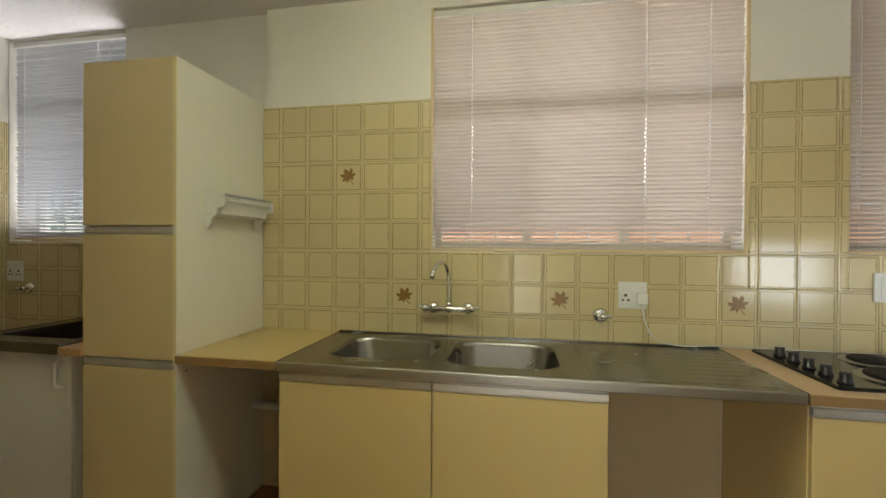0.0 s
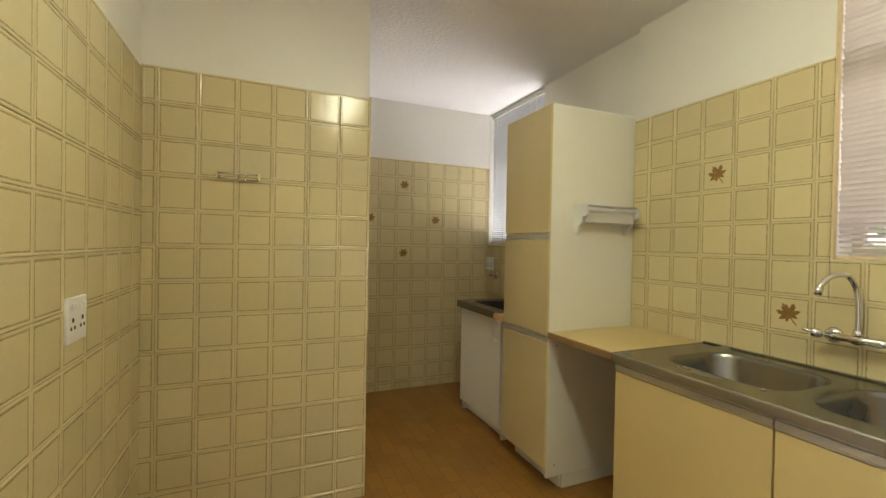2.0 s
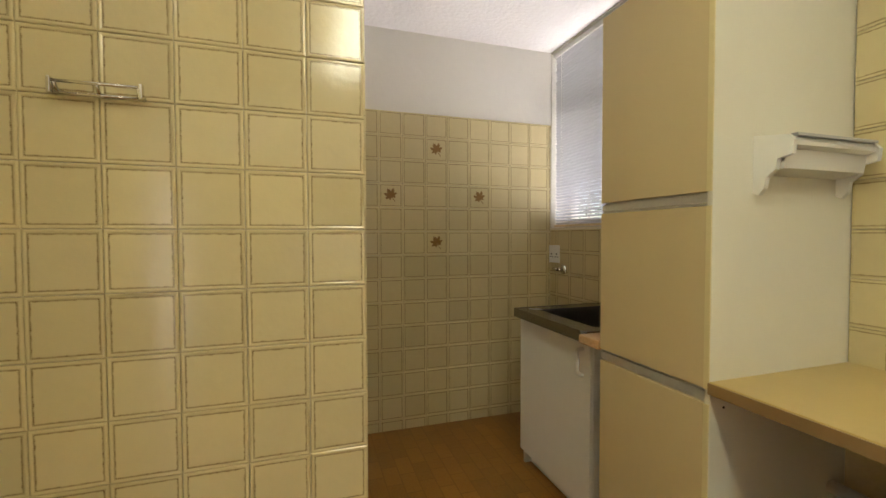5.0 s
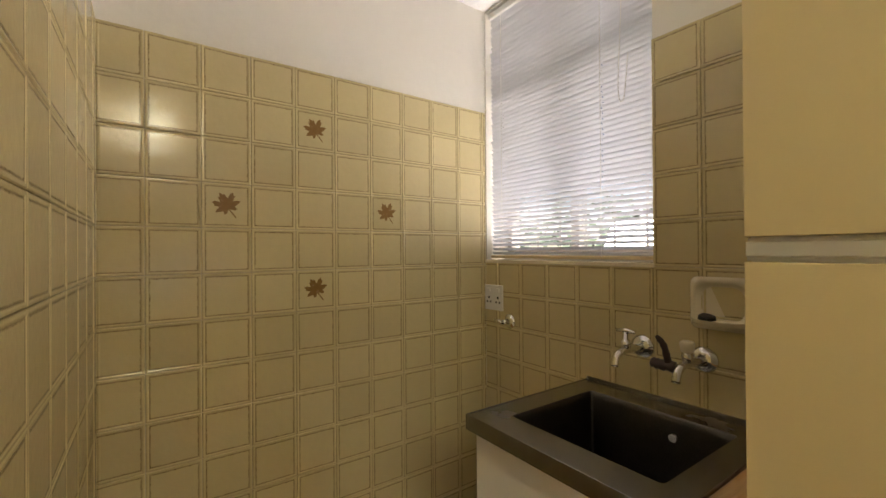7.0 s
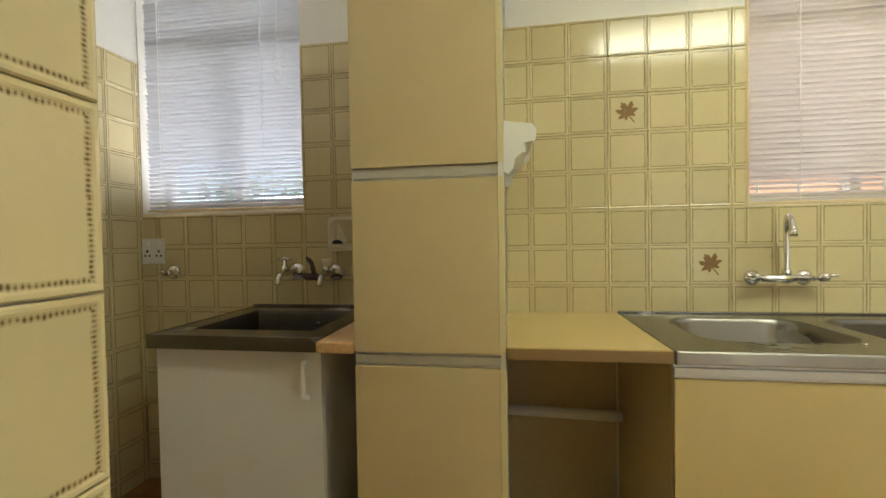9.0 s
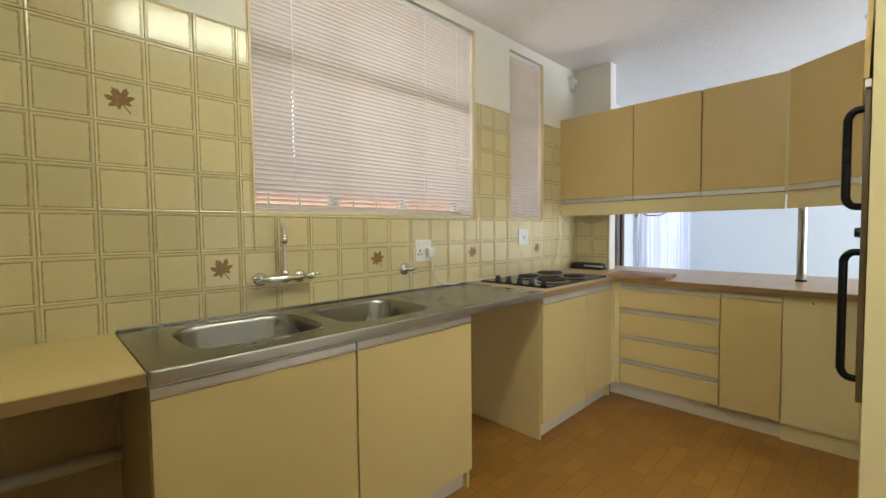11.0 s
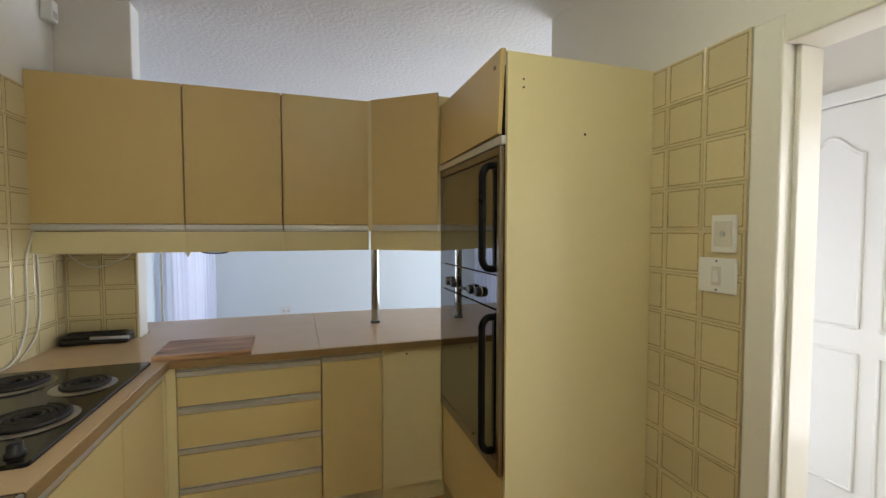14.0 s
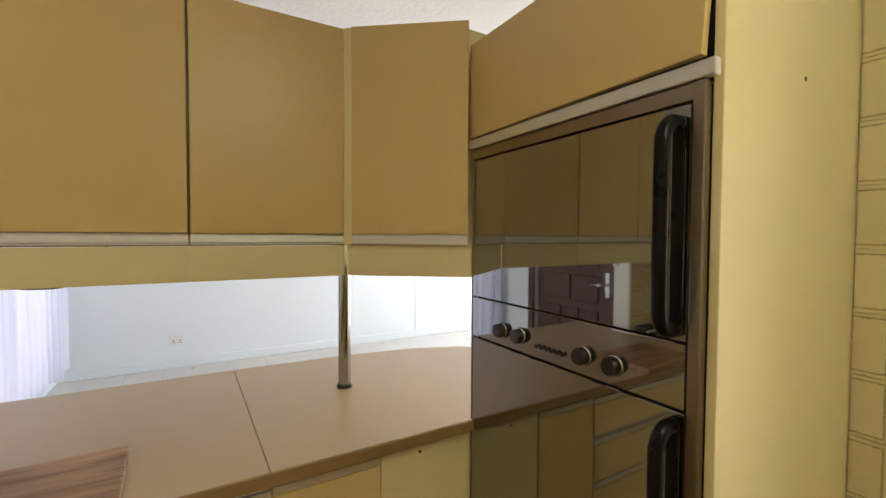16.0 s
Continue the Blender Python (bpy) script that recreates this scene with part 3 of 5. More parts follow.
# white panel door at the far side of the hall
hx0, hx1 = 0.62, 1.43
hall_door = structure("door_1", boxed(hx0, hx1, -1.598, -1.56, 0.005, 2.03, 0.004), DOOR_WHITE, "closed white moulded door with arched panels")
cxm = (hx0 + hx1) / 2
for xa, xb in ((hx0 + 0.11, cxm - 0.04), (cxm + 0.04, hx1 - 0.11)):
    part("door_panel", moulding(bmesh.new(), arched(xa, xb, 0.98, 1.88, 0.09), -1.559, 0.009), DOOR_WHITE, hall_door)
    part("door_panel", moulding(bmesh.new(), arched(xa, xb, 0.2, 0.86, 0.0), -1.559, 0.009), DOOR_WHITE, hall_door)
part("door_handle", tube(bmesh.new(), [(hx0 + 0.07, -1.56, 1.0), (hx0 + 0.07, -1.51, 1.0), (hx0 + 0.19, -1.505, 1.0)], 0.009, 8), CHROME, hall_door)
for nm, xa, xb, za, zb in (("left", hx1 + 0.002, hx1 + 0.075, 0, 2.1), ("right", hx0 - 0.075, hx0 - 0.002, 0, 2.1), ("head", hx0 - 0.002, hx1 + 0.002, 2.033, 2.1)):
    structure("trim_hall_door_" + nm, boxed(xa, xb, -1.599, -1.545, za, zb, 0.005), DOOR_WHITE, "white door architrave")
structure("baseboard_hall", boxed(XP, hx0 - 0.08, -1.599, -1.585, 0.001, 0.09, 0.003), DOOR_WHITE, "white hall skirting")

# dark panelled entrance door of the living room
ent = structure("door_2", boxed(2.885, 3.715, 2.225, 2.265, 0.005, 2.04, 0.003), DOOR_WOOD, "dark reddish-brown panelled hardwood entrance door")
for r, (za, zb) in enumerate(((0.16, 0.5), (0.56, 0.86), (0.92, 1.14), (1.2, 1.5), (1.56, 1.9))):
    cols = 3 if r % 2 else 2
    for k in range(cols):
        w = (3.60 - 3.00) / cols
        part("door_panel", boxed(3.00 + k * w + 0.02, 3.00 + (k + 1) * w - 0.02, 2.205, 2.226, za, zb, 0.008, 2), DOOR_WOOD, ent)
part("door_handle", tube(bmesh.new(), [(2.94, 2.224, 1.08), (2.94, 2.17, 1.08), (3.06, 2.165, 1.08)], 0.010, 8), CHROME, ent)
part("lock_plate", boxed(2.92, 2.96, 2.219, 2.226, 0.98, 1.18, 0.003), CHROME, ent)
for nm, xa, xb in (("left", 2.80, 2.868), ("right", 3.732, 3.80)):
    structure("trim_entrance_" + nm, boxed(xa, xb, 2.17, 2.199, 0, 2.12, 0.005), DOOR_WOOD, "dark wooden door frame")
structure("trim_entrance_head", boxed(2.87, 3.73, 2.17, 2.199, 2.052, 2.12, 0.005), DOOR_WOOD, "dark wooden door frame")


def curtain(x0, x1, y, z0, z1):
    """A hanging sheer with soft folds."""
    bm = bmesh.new()
    n, cols = 160, []
    for k in range(n + 1):
        t = k / n
        x = x0 + (x1 - x0) * t
        f = 0.028 * math.sin(t * 78 + 1.4 * math.sin(t * 9)) + 0.012 * math.sin(t * 171)
        col = []
        for j in range(7):
            u = j / 6
            hem = 0.03 * math.sin(t * 21) if j == 0 else 0
            col.append(bm.verts.new((x + 0.01 * math.sin(u * 5 + k), y + f * (1.15 - 0.5 * u), z0 + hem + (z1 - z0) * u)))
        cols.append(col)
    for a, b in zip(cols, cols[1:]):
        for j in range(6):
            bm.faces.new((a[j], b[j], b[j + 1], a[j + 1])).smooth = True
    return bm


cur = thing("curtain", (5.2, 2.10, 0.1), "long sheer white curtain over the living room window", "curtain")
part("cloth", curtain(4.12, 6.10, 2.10, 0.16, 2.46), CURTAIN, cur)
part("curtain_rail", tube(bmesh.new(), [(4.2, 2.12, 2.48), (6.14, 2.12, 2.48)], 0.012, 8), PLASTIC, cur)
part("rail_bracket", boxed(4.34, 4.36, 2.12, 2.199, 2.47, 2.49), PLASTIC, cur)
part("rail_bracket", boxed(6.02, 6.04, 2.12, 2.199, 2.47, 2.49), PLASTIC, cur)

# fluorescent fitting on the kitchen ceiling
LAMP_Y = 0.69
lamp = thing("ceiling_light", (-0.1, LAMP_Y, H), "white fluorescent batten light on the kitchen ceiling", "ceiling light")
part("batten", boxed(-0.72, 0.52, LAMP_Y - 0.03, LAMP_Y + 0.03, H - 0.045, H - 0.001, 0.006), PLASTIC, lamp)
part("diffuser", boxed(-0.69, 0.49, LAMP_Y - 0.105, LAMP_Y + 0.105, H - 0.098, H - 0.0455, 0.02, 3), TUBE, lamp, "glowing opal diffuser")
for lx in (-0.70, 0.50):
    part("end_cap", boxed(lx - 0.009, lx + 0.009, LAMP_Y - 0.108, LAMP_Y + 0.108, H - 0.101, H - 0.0452, 0.006), PLASTIC, lamp)

# ---- outside ----
# slab never in view, added to keep sun out of the south openings
structure("sun_block_slab", boxed(-4.0, 7.4, -4.5, 2.85, 2.86, 2.98, 0.01), FRAME, "unseen flat slab added over the house to block the sun")
structure("garden_wall", boxed(-0.9, 9, 4.6, 4.85, -0.36, 1.75, 0.01), BRICK_OUT, "orange face-brick boundary wall")
bm = bmesh.new()
rnd = random.Random(5)
for k in range(2600):
    c = Vector((rnd.uniform(-7.5, -1.0), 4.9 + rnd.uniform(-0.5, 0.6), rnd.uniform(-0.35, 2.1) + 0.3 * math.sin(k)))
    a, s = rnd.uniform(0, 6.28), rnd.uniform(0.05, 0.11)
    d1 = Vector((math.cos(a), math.sin(a) * 0.5, rnd.uniform(-0.5, 0.5))).normalized() * s
    d2 = d1.orthogonal().normalized() * s * 0.5
    bm.faces.new([bm.verts.new(c + d1), bm.verts.new(c + d2), bm.verts.new(c - d1), bm.verts.new(c - d2)])
single("hedge", bm, FOLIAGE, "leafy green garden hedge outside the scullery window", "hedge", "", "stuff")

# ---- kitchen: base units ----


def channel(x0, x1, y, z0, z1, parent, axis="x"):
    """An aluminium finger-grip profile: a lip, a hollow and a back."""
    bm = bmesh.new()
    h = z1 - z0
    prof = ((0.005, z0), (0.005, z0 + 0.14 * h), (0.0, z0 + 0.22 * h), (0.001, z0 + 0.80 * h), (0.010, z0 + 0.84 * h), (0.010, z1), (0.022, z1), (0.022, z0))
    rings = []
    for a in (x0, x1):
        rings.append([bm.verts.new((a, y + d, z) if axis == "x" else (y + d, a, z)) for d, z in prof])
    n = len(prof)
    for k in range(n):
        bm.faces.new((rings[0][k], rings[0][(k + 1) % n], rings[1][(k + 1) % n], rings[1][k]))
    bm.faces.new(rings[0])
    bm.faces.new(rings[1][::-1])
    return part("grip_channel", bm, ALU, parent, "brushed aluminium grip channel")


# tall cupboard
CX0, CX1, CY = -1.805, -1.346, 1.465
tall = thing("tall_cupboard", ((CX0 + CX1) / 2, 1.77, 0), "tall cream laminate cupboard with three beige doors", "cupboard")
part("body", boxed(CX0 + 0.002, CX1 - 0.018, CY + 0.024, YN - 0.002, 0.1, 2.088), BOARD_CREAM, tall)
part("side_panel", boxed(CX1 - 0.0175, CX1, CY + 0.002, YN - 0.002, 0.075, 2.094, 0.002), BOARD_CREAM, tall, "cream white side panel")
part("side_panel", boxed(CX1 - 0.0175, CX1 - 0.001, CY + 0.11, YN - 0.002, 0.0, 0.074), BOARD_CREAM, tall)
part("plinth", boxed(CX0 + 0.01, CX1 - 0.019, CY + 0.10, CY + 0.118, 0.0, 0.099), BOARD_WHITE, tall)
for za, zb in ((1.402, 2.094), (0.845, 1.362), (0.118, 0.802)):
    d = part("door", boxed(CX0, CX1 - 0.0185, CY, CY + 0.018, za, zb, 0.0015), LAMINATE_TALL, tall, "beige laminate door")
    part("edging", boxed(CX1 - 0.018, CX1 - 0.001, CY - 0.001, CY + 0.0015, za, zb), LAMINATE_PALE, d)
for za, zb in ((1.364, 1.400), (0.804, 0.843)):
    channel(CX0 + 0.001, CX1 - 0.001, CY + 0.004, za, zb, tall)
for yy, zz in ((1.52, 0.79), (1.52, 0.14)):
    part("screw", tube(bmesh.new(), [(CX1, yy, zz), (CX1 + 0.001, yy, zz)], 0.004, 8), DARK, tall)

# paper towel dispenser on its side
tow = thing("paper_towel_dispenser", (-1.30, 1.82, 1.45), "white plastic paper towel dispenser with grey lid edge", "dispenser")
bm = bmesh.new()
prof = ((0.0, 1.56), (0.085, 1.548), (0.098, 1.53), (0.096, 1.521), (0.076, 1.514), (0.07, 1.462), (0.0, 1.452))
ends = [[bm.verts.new((CX1 + d, yy, z)) for d, z in prof] for yy in (1.635, 1.975)]
for k in range(len(prof)):
    bm.faces.new((ends[0][k], ends[0][(k + 1) % len(prof)], ends[1][(k + 1) % len(prof)], ends[1][k]))
bm.faces.new(ends[0])
bm.faces.new(ends[1][::-1])
part("cover", bm, PLASTIC, tow)
for yy in (1.618, 1.976):
    bm = bmesh.new()
    outline = ((0.0, 1.562), (0.09, 1.548), (0.104, 1.53), (0.10, 1.495), (0.065, 1.488), (0.06, 1.46), (0.036, 1.44), (0.03, 1.41), (0.016, 1.392), (0.0, 1.398))
    a = [[bm.verts.new((CX1 + d, yy + s, z)) for d, z in outline] for s in (0.0, 0.016)]
    bm.faces.new(a[0])
    bm.faces.new(a[1][::-1])
    for k in range(len(outline)):
        bm.faces.new((a[0][k], a[0][(k + 1) % len(outline)], a[1][(k + 1) % len(outline)], a[1][k]))
    part("end_bracket", bm, PLASTIC, tow)
part("cutter", boxed(CX1 + 0.085, CX1 + 0.102, 1.637, 1.974, 1.545, 1.552), PLASTIC_GREY, tow, "grey cutting edge")

# ochre counter between cupboard and sink, with an open knee space
ct = thing("countertop", (-1.12, 1.76, TOPZ - 0.036), "ochre laminate counter piece spanning an open knee space", "countertop")
part("slab", boxed(CX1 + 0.001, -0.897, 1.462, YN - 0.001, TOPZ - 0.036, TOPZ, 0.003), TOP_YELLOW, ct)
part("front_edge", boxed(CX1 + 0.001, -0.897, 1.457, 1.4615, TOPZ - 0.035, TOPZ - 0.003), EDGE_BROWN, ct, "brown front edging")
structure("trim_knee_space", boxed(CX1 + 0.001, -0.9, YN - 0.004, YN - 0.0005, 0.001, TOPZ - 0.038), PAINT_BARE, "bare plaster behind the knee space")
structure("trim_appliance_space", boxed(0.345, 0.948, YN - 0.004, YN - 0.0005, 0.001, TOPZ - 0.04), PAINT_BARE, "bare plaster behind the appliance space")
single("waste_pipe", tube(bmesh.new(), [(CX1 + 0.001, 1.985, 0.475), (-0.897, 1.985, 0.465)], 0.021, 12), PLASTIC, "white plastic waste pipe across the knee space", "pipe")

# sink top with two bowls
SX0, SX1, SY0 = -0.895, 0.93, 1.452
sink = thing("double_sink", (0.0, 1.75, TOPZ - 0.04), "worn stainless steel double-bowl sink top with drainer", "sink")
bm = bmesh.new()
plate_with_bowl(bm, SX0 + 0.04, -0.28, SY0 + 0.012, YN - 0.022, TOPZ, (-0.765, -0.312, 1.575, 1.955), 0.10, 0.16, 0.02)
plate_with_bowl(bm, -0.28, 0.25, SY0 + 0.012, YN - 0.022, TOPZ, (-0.252, 0.198, 1.55, 1.955), 0.10, 0.16, 0.02)
for xa, xb in ((SX0 + 0.004, SX0 + 0.04), (0.25, SX1 - 0.004)):
    bm.faces.new([bm.verts.new((x, y, TOPZ)) for x, y in ((xa, SY0 + 0.012), (xb, SY0 + 0.012), (xb, YN - 0.022), (xa, YN - 0.022))])
part("pressing", bm, STEEL, sink)
# front edge paler than the top: its reflected light is in the colour
part("rolled_front_edge", boxed(SX0 + 0.002, SX1 - 0.002, SY0, SY0 + 0.0125, TOPZ - 0.037, TOPZ + 0.0005, 0.0055, 4), STEEL_EDGE, sink)
bm = bmesh.new()
for k in range(7):
    yy = 1.56 + 0.055 * k
    box(bm, 0.64, 0.86, yy - 0.005, yy + 0.005, TOPZ + 0.0001, TOPZ + 0.0004, 0.0001, 1)
part("drainer_ribs", bm, STEEL, sink)
bead = [(0.29, 1.500), (0.885, 1.500), (0.885, 2.0), (0.29, 2.0)]
bm = bmesh.new()
for p, q in zip(bead, bead[1:] + bead[:1]):
    tube(bm, [(*p, TOPZ - 0.0006), (*q, TOPZ - 0.0006)], 0.0016, 6)
part("pressed_bead", bm, STEEL, sink)
part("back_upstand", boxed(SX0 + 0.002, SX1 - 0.002, YN - 0.022, YN - 0.006, TOPZ - 0.01, TOPZ + 0.008, 0.003), STEEL, sink)
part("end_edge", boxed(SX1 - 0.004, SX1, SY0 + 0.002, YN - 0.007, TOPZ - 0.036, TOPZ + 0.001), STEEL, sink)
part("end_edge", boxed(SX0, SX0 + 0.004, SY0 + 0.002, YN - 0.007, TOPZ - 0.036, TOPZ + 0.001), STEEL, sink)
for bx in (-0.54, -0.03):
    part("waste", tube(bmesh.new(), [(bx, 1.77, TOPZ - 0.1605), (bx, 1.77, TOPZ - 0.156)], [0.045, 0.043], 20), CHROME, sink, "chrome waste fitting")
for bx, by in ((-0.36, 1.57), (0.10, 1.535)):
    part("overflow_button", tube(bmesh.new(), [(bx, by, TOPZ - 0.001), (bx, by, TOPZ + 0.003)], 0.008, 10), CHROME, sink)


def base_unit(name, x0, x1, y, doors, label, side_right=True, side_left=True):
    """A base cupboard under the north worktop, its doors facing south."""
    u = thing(name, ((x0 + x1) / 2, (y + YN) / 2, 0), label, "cupboard", "base cupboards")
    part("body", boxed(x0 + 0.018, x1 - 0.018, y + 0.024, YN - 0.006, 0.1, 0.69), LAMINATE_PALE, u)
    for xa in (x0, x1 - 0.017):
        part("side_panel", boxed(xa, xa + 0.017, y + 0.021, YN - 0.006, 0.0, TOPZ - 0.041, 0.0015), LAMINATE, u, "mustard laminate side panel")
    part("plinth", boxed(x0 + 0.018, x1 - 0.018, y + 0.045, y + 0.06, 0.001, 0.099), PLINTH, u, "scuffed white plinth")
    part("rail", boxed(x0 + 0.018, x1 - 0.018, y + 0.03, y + 0.05, 0.70, TOPZ - 0.042), LAMINATE_PALE, u)
    for xa, xb in doors:
        part("door", boxed(xa, xb, y, y + 0.018, 0.098, 0.788, 0.002), LAMINATE, u)
        channel(xa, xb, y - 0.002, 0.790, 0.826, u)
    return u


base_unit("sink_cupboard", -0.893, 0.343, 1.475, ((-0.890, -0.279), (-0.273, 0.340)), "mustard laminate sink cupboard with two doors")
base_unit("hob_cupboard", 0.95, 1.872, 1.475, ((0.953, 1.464), (1.470, 1.869)), "mustard laminate base cupboard under the hob")

# worktops of wood-look laminate
wt = thing("worktop", (1.4, 1.75, TOPZ - 0.036), "beige wood-look laminate worktop round the hob", "worktop")
part("slab", slab(bmesh.new(), [(SX1 + 0.002, 1.456), (1.876, 1.456), (1.876, YN - 0.001), (SX1 + 0.002, YN - 0.001)], TOPZ - 0.036, TOPZ, 0.003), TOP, wt)
part("front_edge", boxed(SX1 + 0.002, 1.873, 1.451, 1.4555, TOPZ - 0.035, TOPZ - 0.004), EDGE_BROWN, wt, "brown worn front edging")
pw = thing("peninsula_worktop", (2.35, 1.2, TOPZ - 0.036), "beige wood-look laminate peninsula worktop, joined in two pieces", "worktop")
part("slab", slab(bmesh.new(), [(1.878, 0.8265), (2.806, 0.852), (2.806, 1.85), (2.52, 1.85), (2.52, 1.722), (2.392, 1.722), (2.392, YN - 0.001), (1.878, YN - 0.001)], TOPZ - 0.036, TOPZ, 0.002), TOP, pw)
part("slab", slab(bmesh.new(), [(1.878, -0.34), (2.56, -0.34), (2.66, -0.22), (2.745, 0.02), (2.79, 0.36), (2.806, 0.850), (1.878, 0.8245)], TOPZ - 0.036, TOPZ, 0.002), TOP, pw)
part("front_edge", boxed(1.8725, 1.8775, 0.205, 1.45, TOPZ - 0.035, TOPZ - 0.003), EDGE_BROWN, pw, "brown front edging")

# peninsula units, facing west
PX = 1.898
dr = thing("drawer_unit", (2.2, 1.12, 0), "mustard laminate drawer unit with four drawers", "drawers")
part("body", boxed(PX + 0.024, 2.47, 0.822, 1.452, 0.1, TOPZ - 0.042), LAMINATE_PALE, dr)
part("plinth", boxed(PX + 0.045, PX + 0.06, 0.21, 1.52, 0.001, 0.099), PLINTH, dr, "scuffed white plinth")
part("corner_filler", boxed(PX + 0.002, PX + 0.02, 1.435, 1.473, 0.1, TOPZ - 0.04, 0.001), LAMINATE_PALE, dr)
part("corner_filler", boxed(1.8722, PX + 0.0195, 1.4735, 1.49, 0.1, TOPZ - 0.04, 0.001), LAMINATE_PALE, dr)
for za, zb in ((0.656, 0.785), (0.466, 0.616), (0.287, 0.434), (0.112, 0.253)):
    part("drawer_front", boxed(PX, PX + 0.018, 0.8225, 1.431, za, zb, 0.002), LAMINATE, dr)
    channel(0.8225, 1.431, PX - 0.001, zb + 0.001, zb + 0.031, dr, "y")
cu = thing("peninsula_cupboard", (2.2, 0.67, 0), "mustard laminate single-door base cupboard", "cupboard", "base cupboards")
part("body", boxed(PX + 0.024, 2.47, 0.525, 0.818, 0.1, TOPZ - 0.042), LAMINATE_PALE, cu)
part("door", boxed(PX, PX + 0.018, 0.526, 0.8175, 0.112, 0.792, 0.002), LAMINATE, cu)
channel(0.526, 0.8175, PX - 0.001, 0.794, 0.824, cu, "y")
pn = thing("end_panel", (2.2, 0.37, 0.1), "pale cream blank panel beside the oven housing", "panel")
part("board", boxed(PX + 0.004, PX + 0.02, 0.204, 0.522, 0.1, TOPZ - 0.037, 0.002), LAMINATE_PALE, pn)
part("carcass", boxed(PX + 0.024, 2.47, -0.32, 0.522, 0.0, TOPZ - 0.042), LAMINATE_PALE, pn)
part("screw_hole", tube(bmesh.new(), [(PX + 0.0035, 0.395, 0.80), (PX + 0.0045, 0.395, 0.80)], 0.005, 8), DARK, pn)
structure("trim_peninsula_back", boxed(2.472, 2.49, -0.32, 1.729, 0.0, TOPZ - 0.038), LAMINATE_PALE, "plain back of the peninsula")

# ---- upper cupboards over the peninsula ----
UX, UZ0, UZ1 = 2.15, 1.467, 2.143


def upper(y0, y1, label, group="upper cupboards"):
    u = thing("wall_cupboard", (UX + 0.17, (y0 + y1) / 2, 1.33), label, "cupboard", group)
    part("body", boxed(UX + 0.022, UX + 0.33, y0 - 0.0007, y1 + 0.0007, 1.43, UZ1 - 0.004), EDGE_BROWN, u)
    part("door", boxed(UX, UX + 0.018, y0 + 0.0025, y1 - 0.0025, UZ0, UZ1, 0.002), LAMINATE_DARK, u, "tan laminate door")
    channel(y0 + 0.002, y1 - 0.002, UX + 0.001, 1.434, UZ0 - 0.002, u, "y")
    part("pelmet", boxed(UX + 0.008, UX + 0.024, y0 - 0.0007, y1 + 0.0007, 1.328, 1.429), LAMINATE_PALE, u, "pale cream pelmet board")
    return u


upper(1.448, YN - 0.003, "wide tan wall cupboard over the peninsula")
upper(0.9985, 1.446, "tan wall cupboard over the peninsula")
upper(0.552, 0.9965, "tan wall cupboard over the peninsula")
# the corner one, set at an angle towards the oven housing
ang = thing("corner_wall_cupboard", (UX + 0.1, 0.38, 1.33), "tan angled corner wall cupboard beside the oven housing", "cupboard", "upper cupboards")
pa, pb = Vector((UX, 0.545, 0)), Vector((1.905, 0.222, 0))
along = (pb - pa).normalized()
out = Vector((-along.y, along.x, 0))
if out.x > 0:
    out = -out


def angled(t0, t1, d0, d1, z0, z1, bevel=0.0):
    """A board along the angled front, from t0 to t1 metres along it and d0 to d1 out of it."""
    m = Matrix(((along.x, out.x, 0, pa.x), (along.y, out.y, 0, pa.y), (0, 0, 1, 0), (0, 0, 0, 1)))
    return box(bmesh.new(), t0, t1, d0, d1, z0, z1, bevel, 2, m)


LEN = (pb - pa).length
part("door", angled(0.022, LEN, 0.0, 0.018, UZ0, UZ1, 0.002), LAMINATE_DARK, ang, "tan laminate door")
part("pelmet", angled(0.0, LEN + 0.05, -0.02, -0.004, 1.328, 1.432, 0.001), LAMINATE_PALE, ang, "pale cream pelmet board")
part("grip_channel", angled(0.022, LEN, -0.006, 0.016, 1.434, UZ0 - 0.002, 0.003), ALU, ang, "brushed aluminium grip channel")
part("filler", angled(-0.006, 0.02, -0.006, 0.010, 1.434, UZ1, 0.001), LAMINATE_PALE, ang)
part("body", slab(bmesh.new(), [(UX + 0.02, 0.5505), (UX + 0.33, 0.5505), (UX + 0.33, -0.05), (1.93, -0.05), (1.93, 0.215)], 1.432, UZ1 - 0.006), LAMINATE_PALE, ang)

# chrome post from worktop to cupboards
post = thing("support_post", (2.372, 0.487, TOPZ), "chrome tube post with a black foot on the worktop", "post")
part("tube", tube(bmesh.new(), [(2.372, 0.487, TOPZ + 0.012), (2.372, 0.487, 1.4315)], 0.024, 24, False), POLE, post)
part("foot", tube(bmesh.new(), [(2.372, 0.487, TOPZ), (2.372, 0.487, TOPZ + 0.008), (2.372, 0.487, TOPZ + 0.014)], [0.030, 0.030, 0.026], 24), BLACK, post, "black plastic foot")

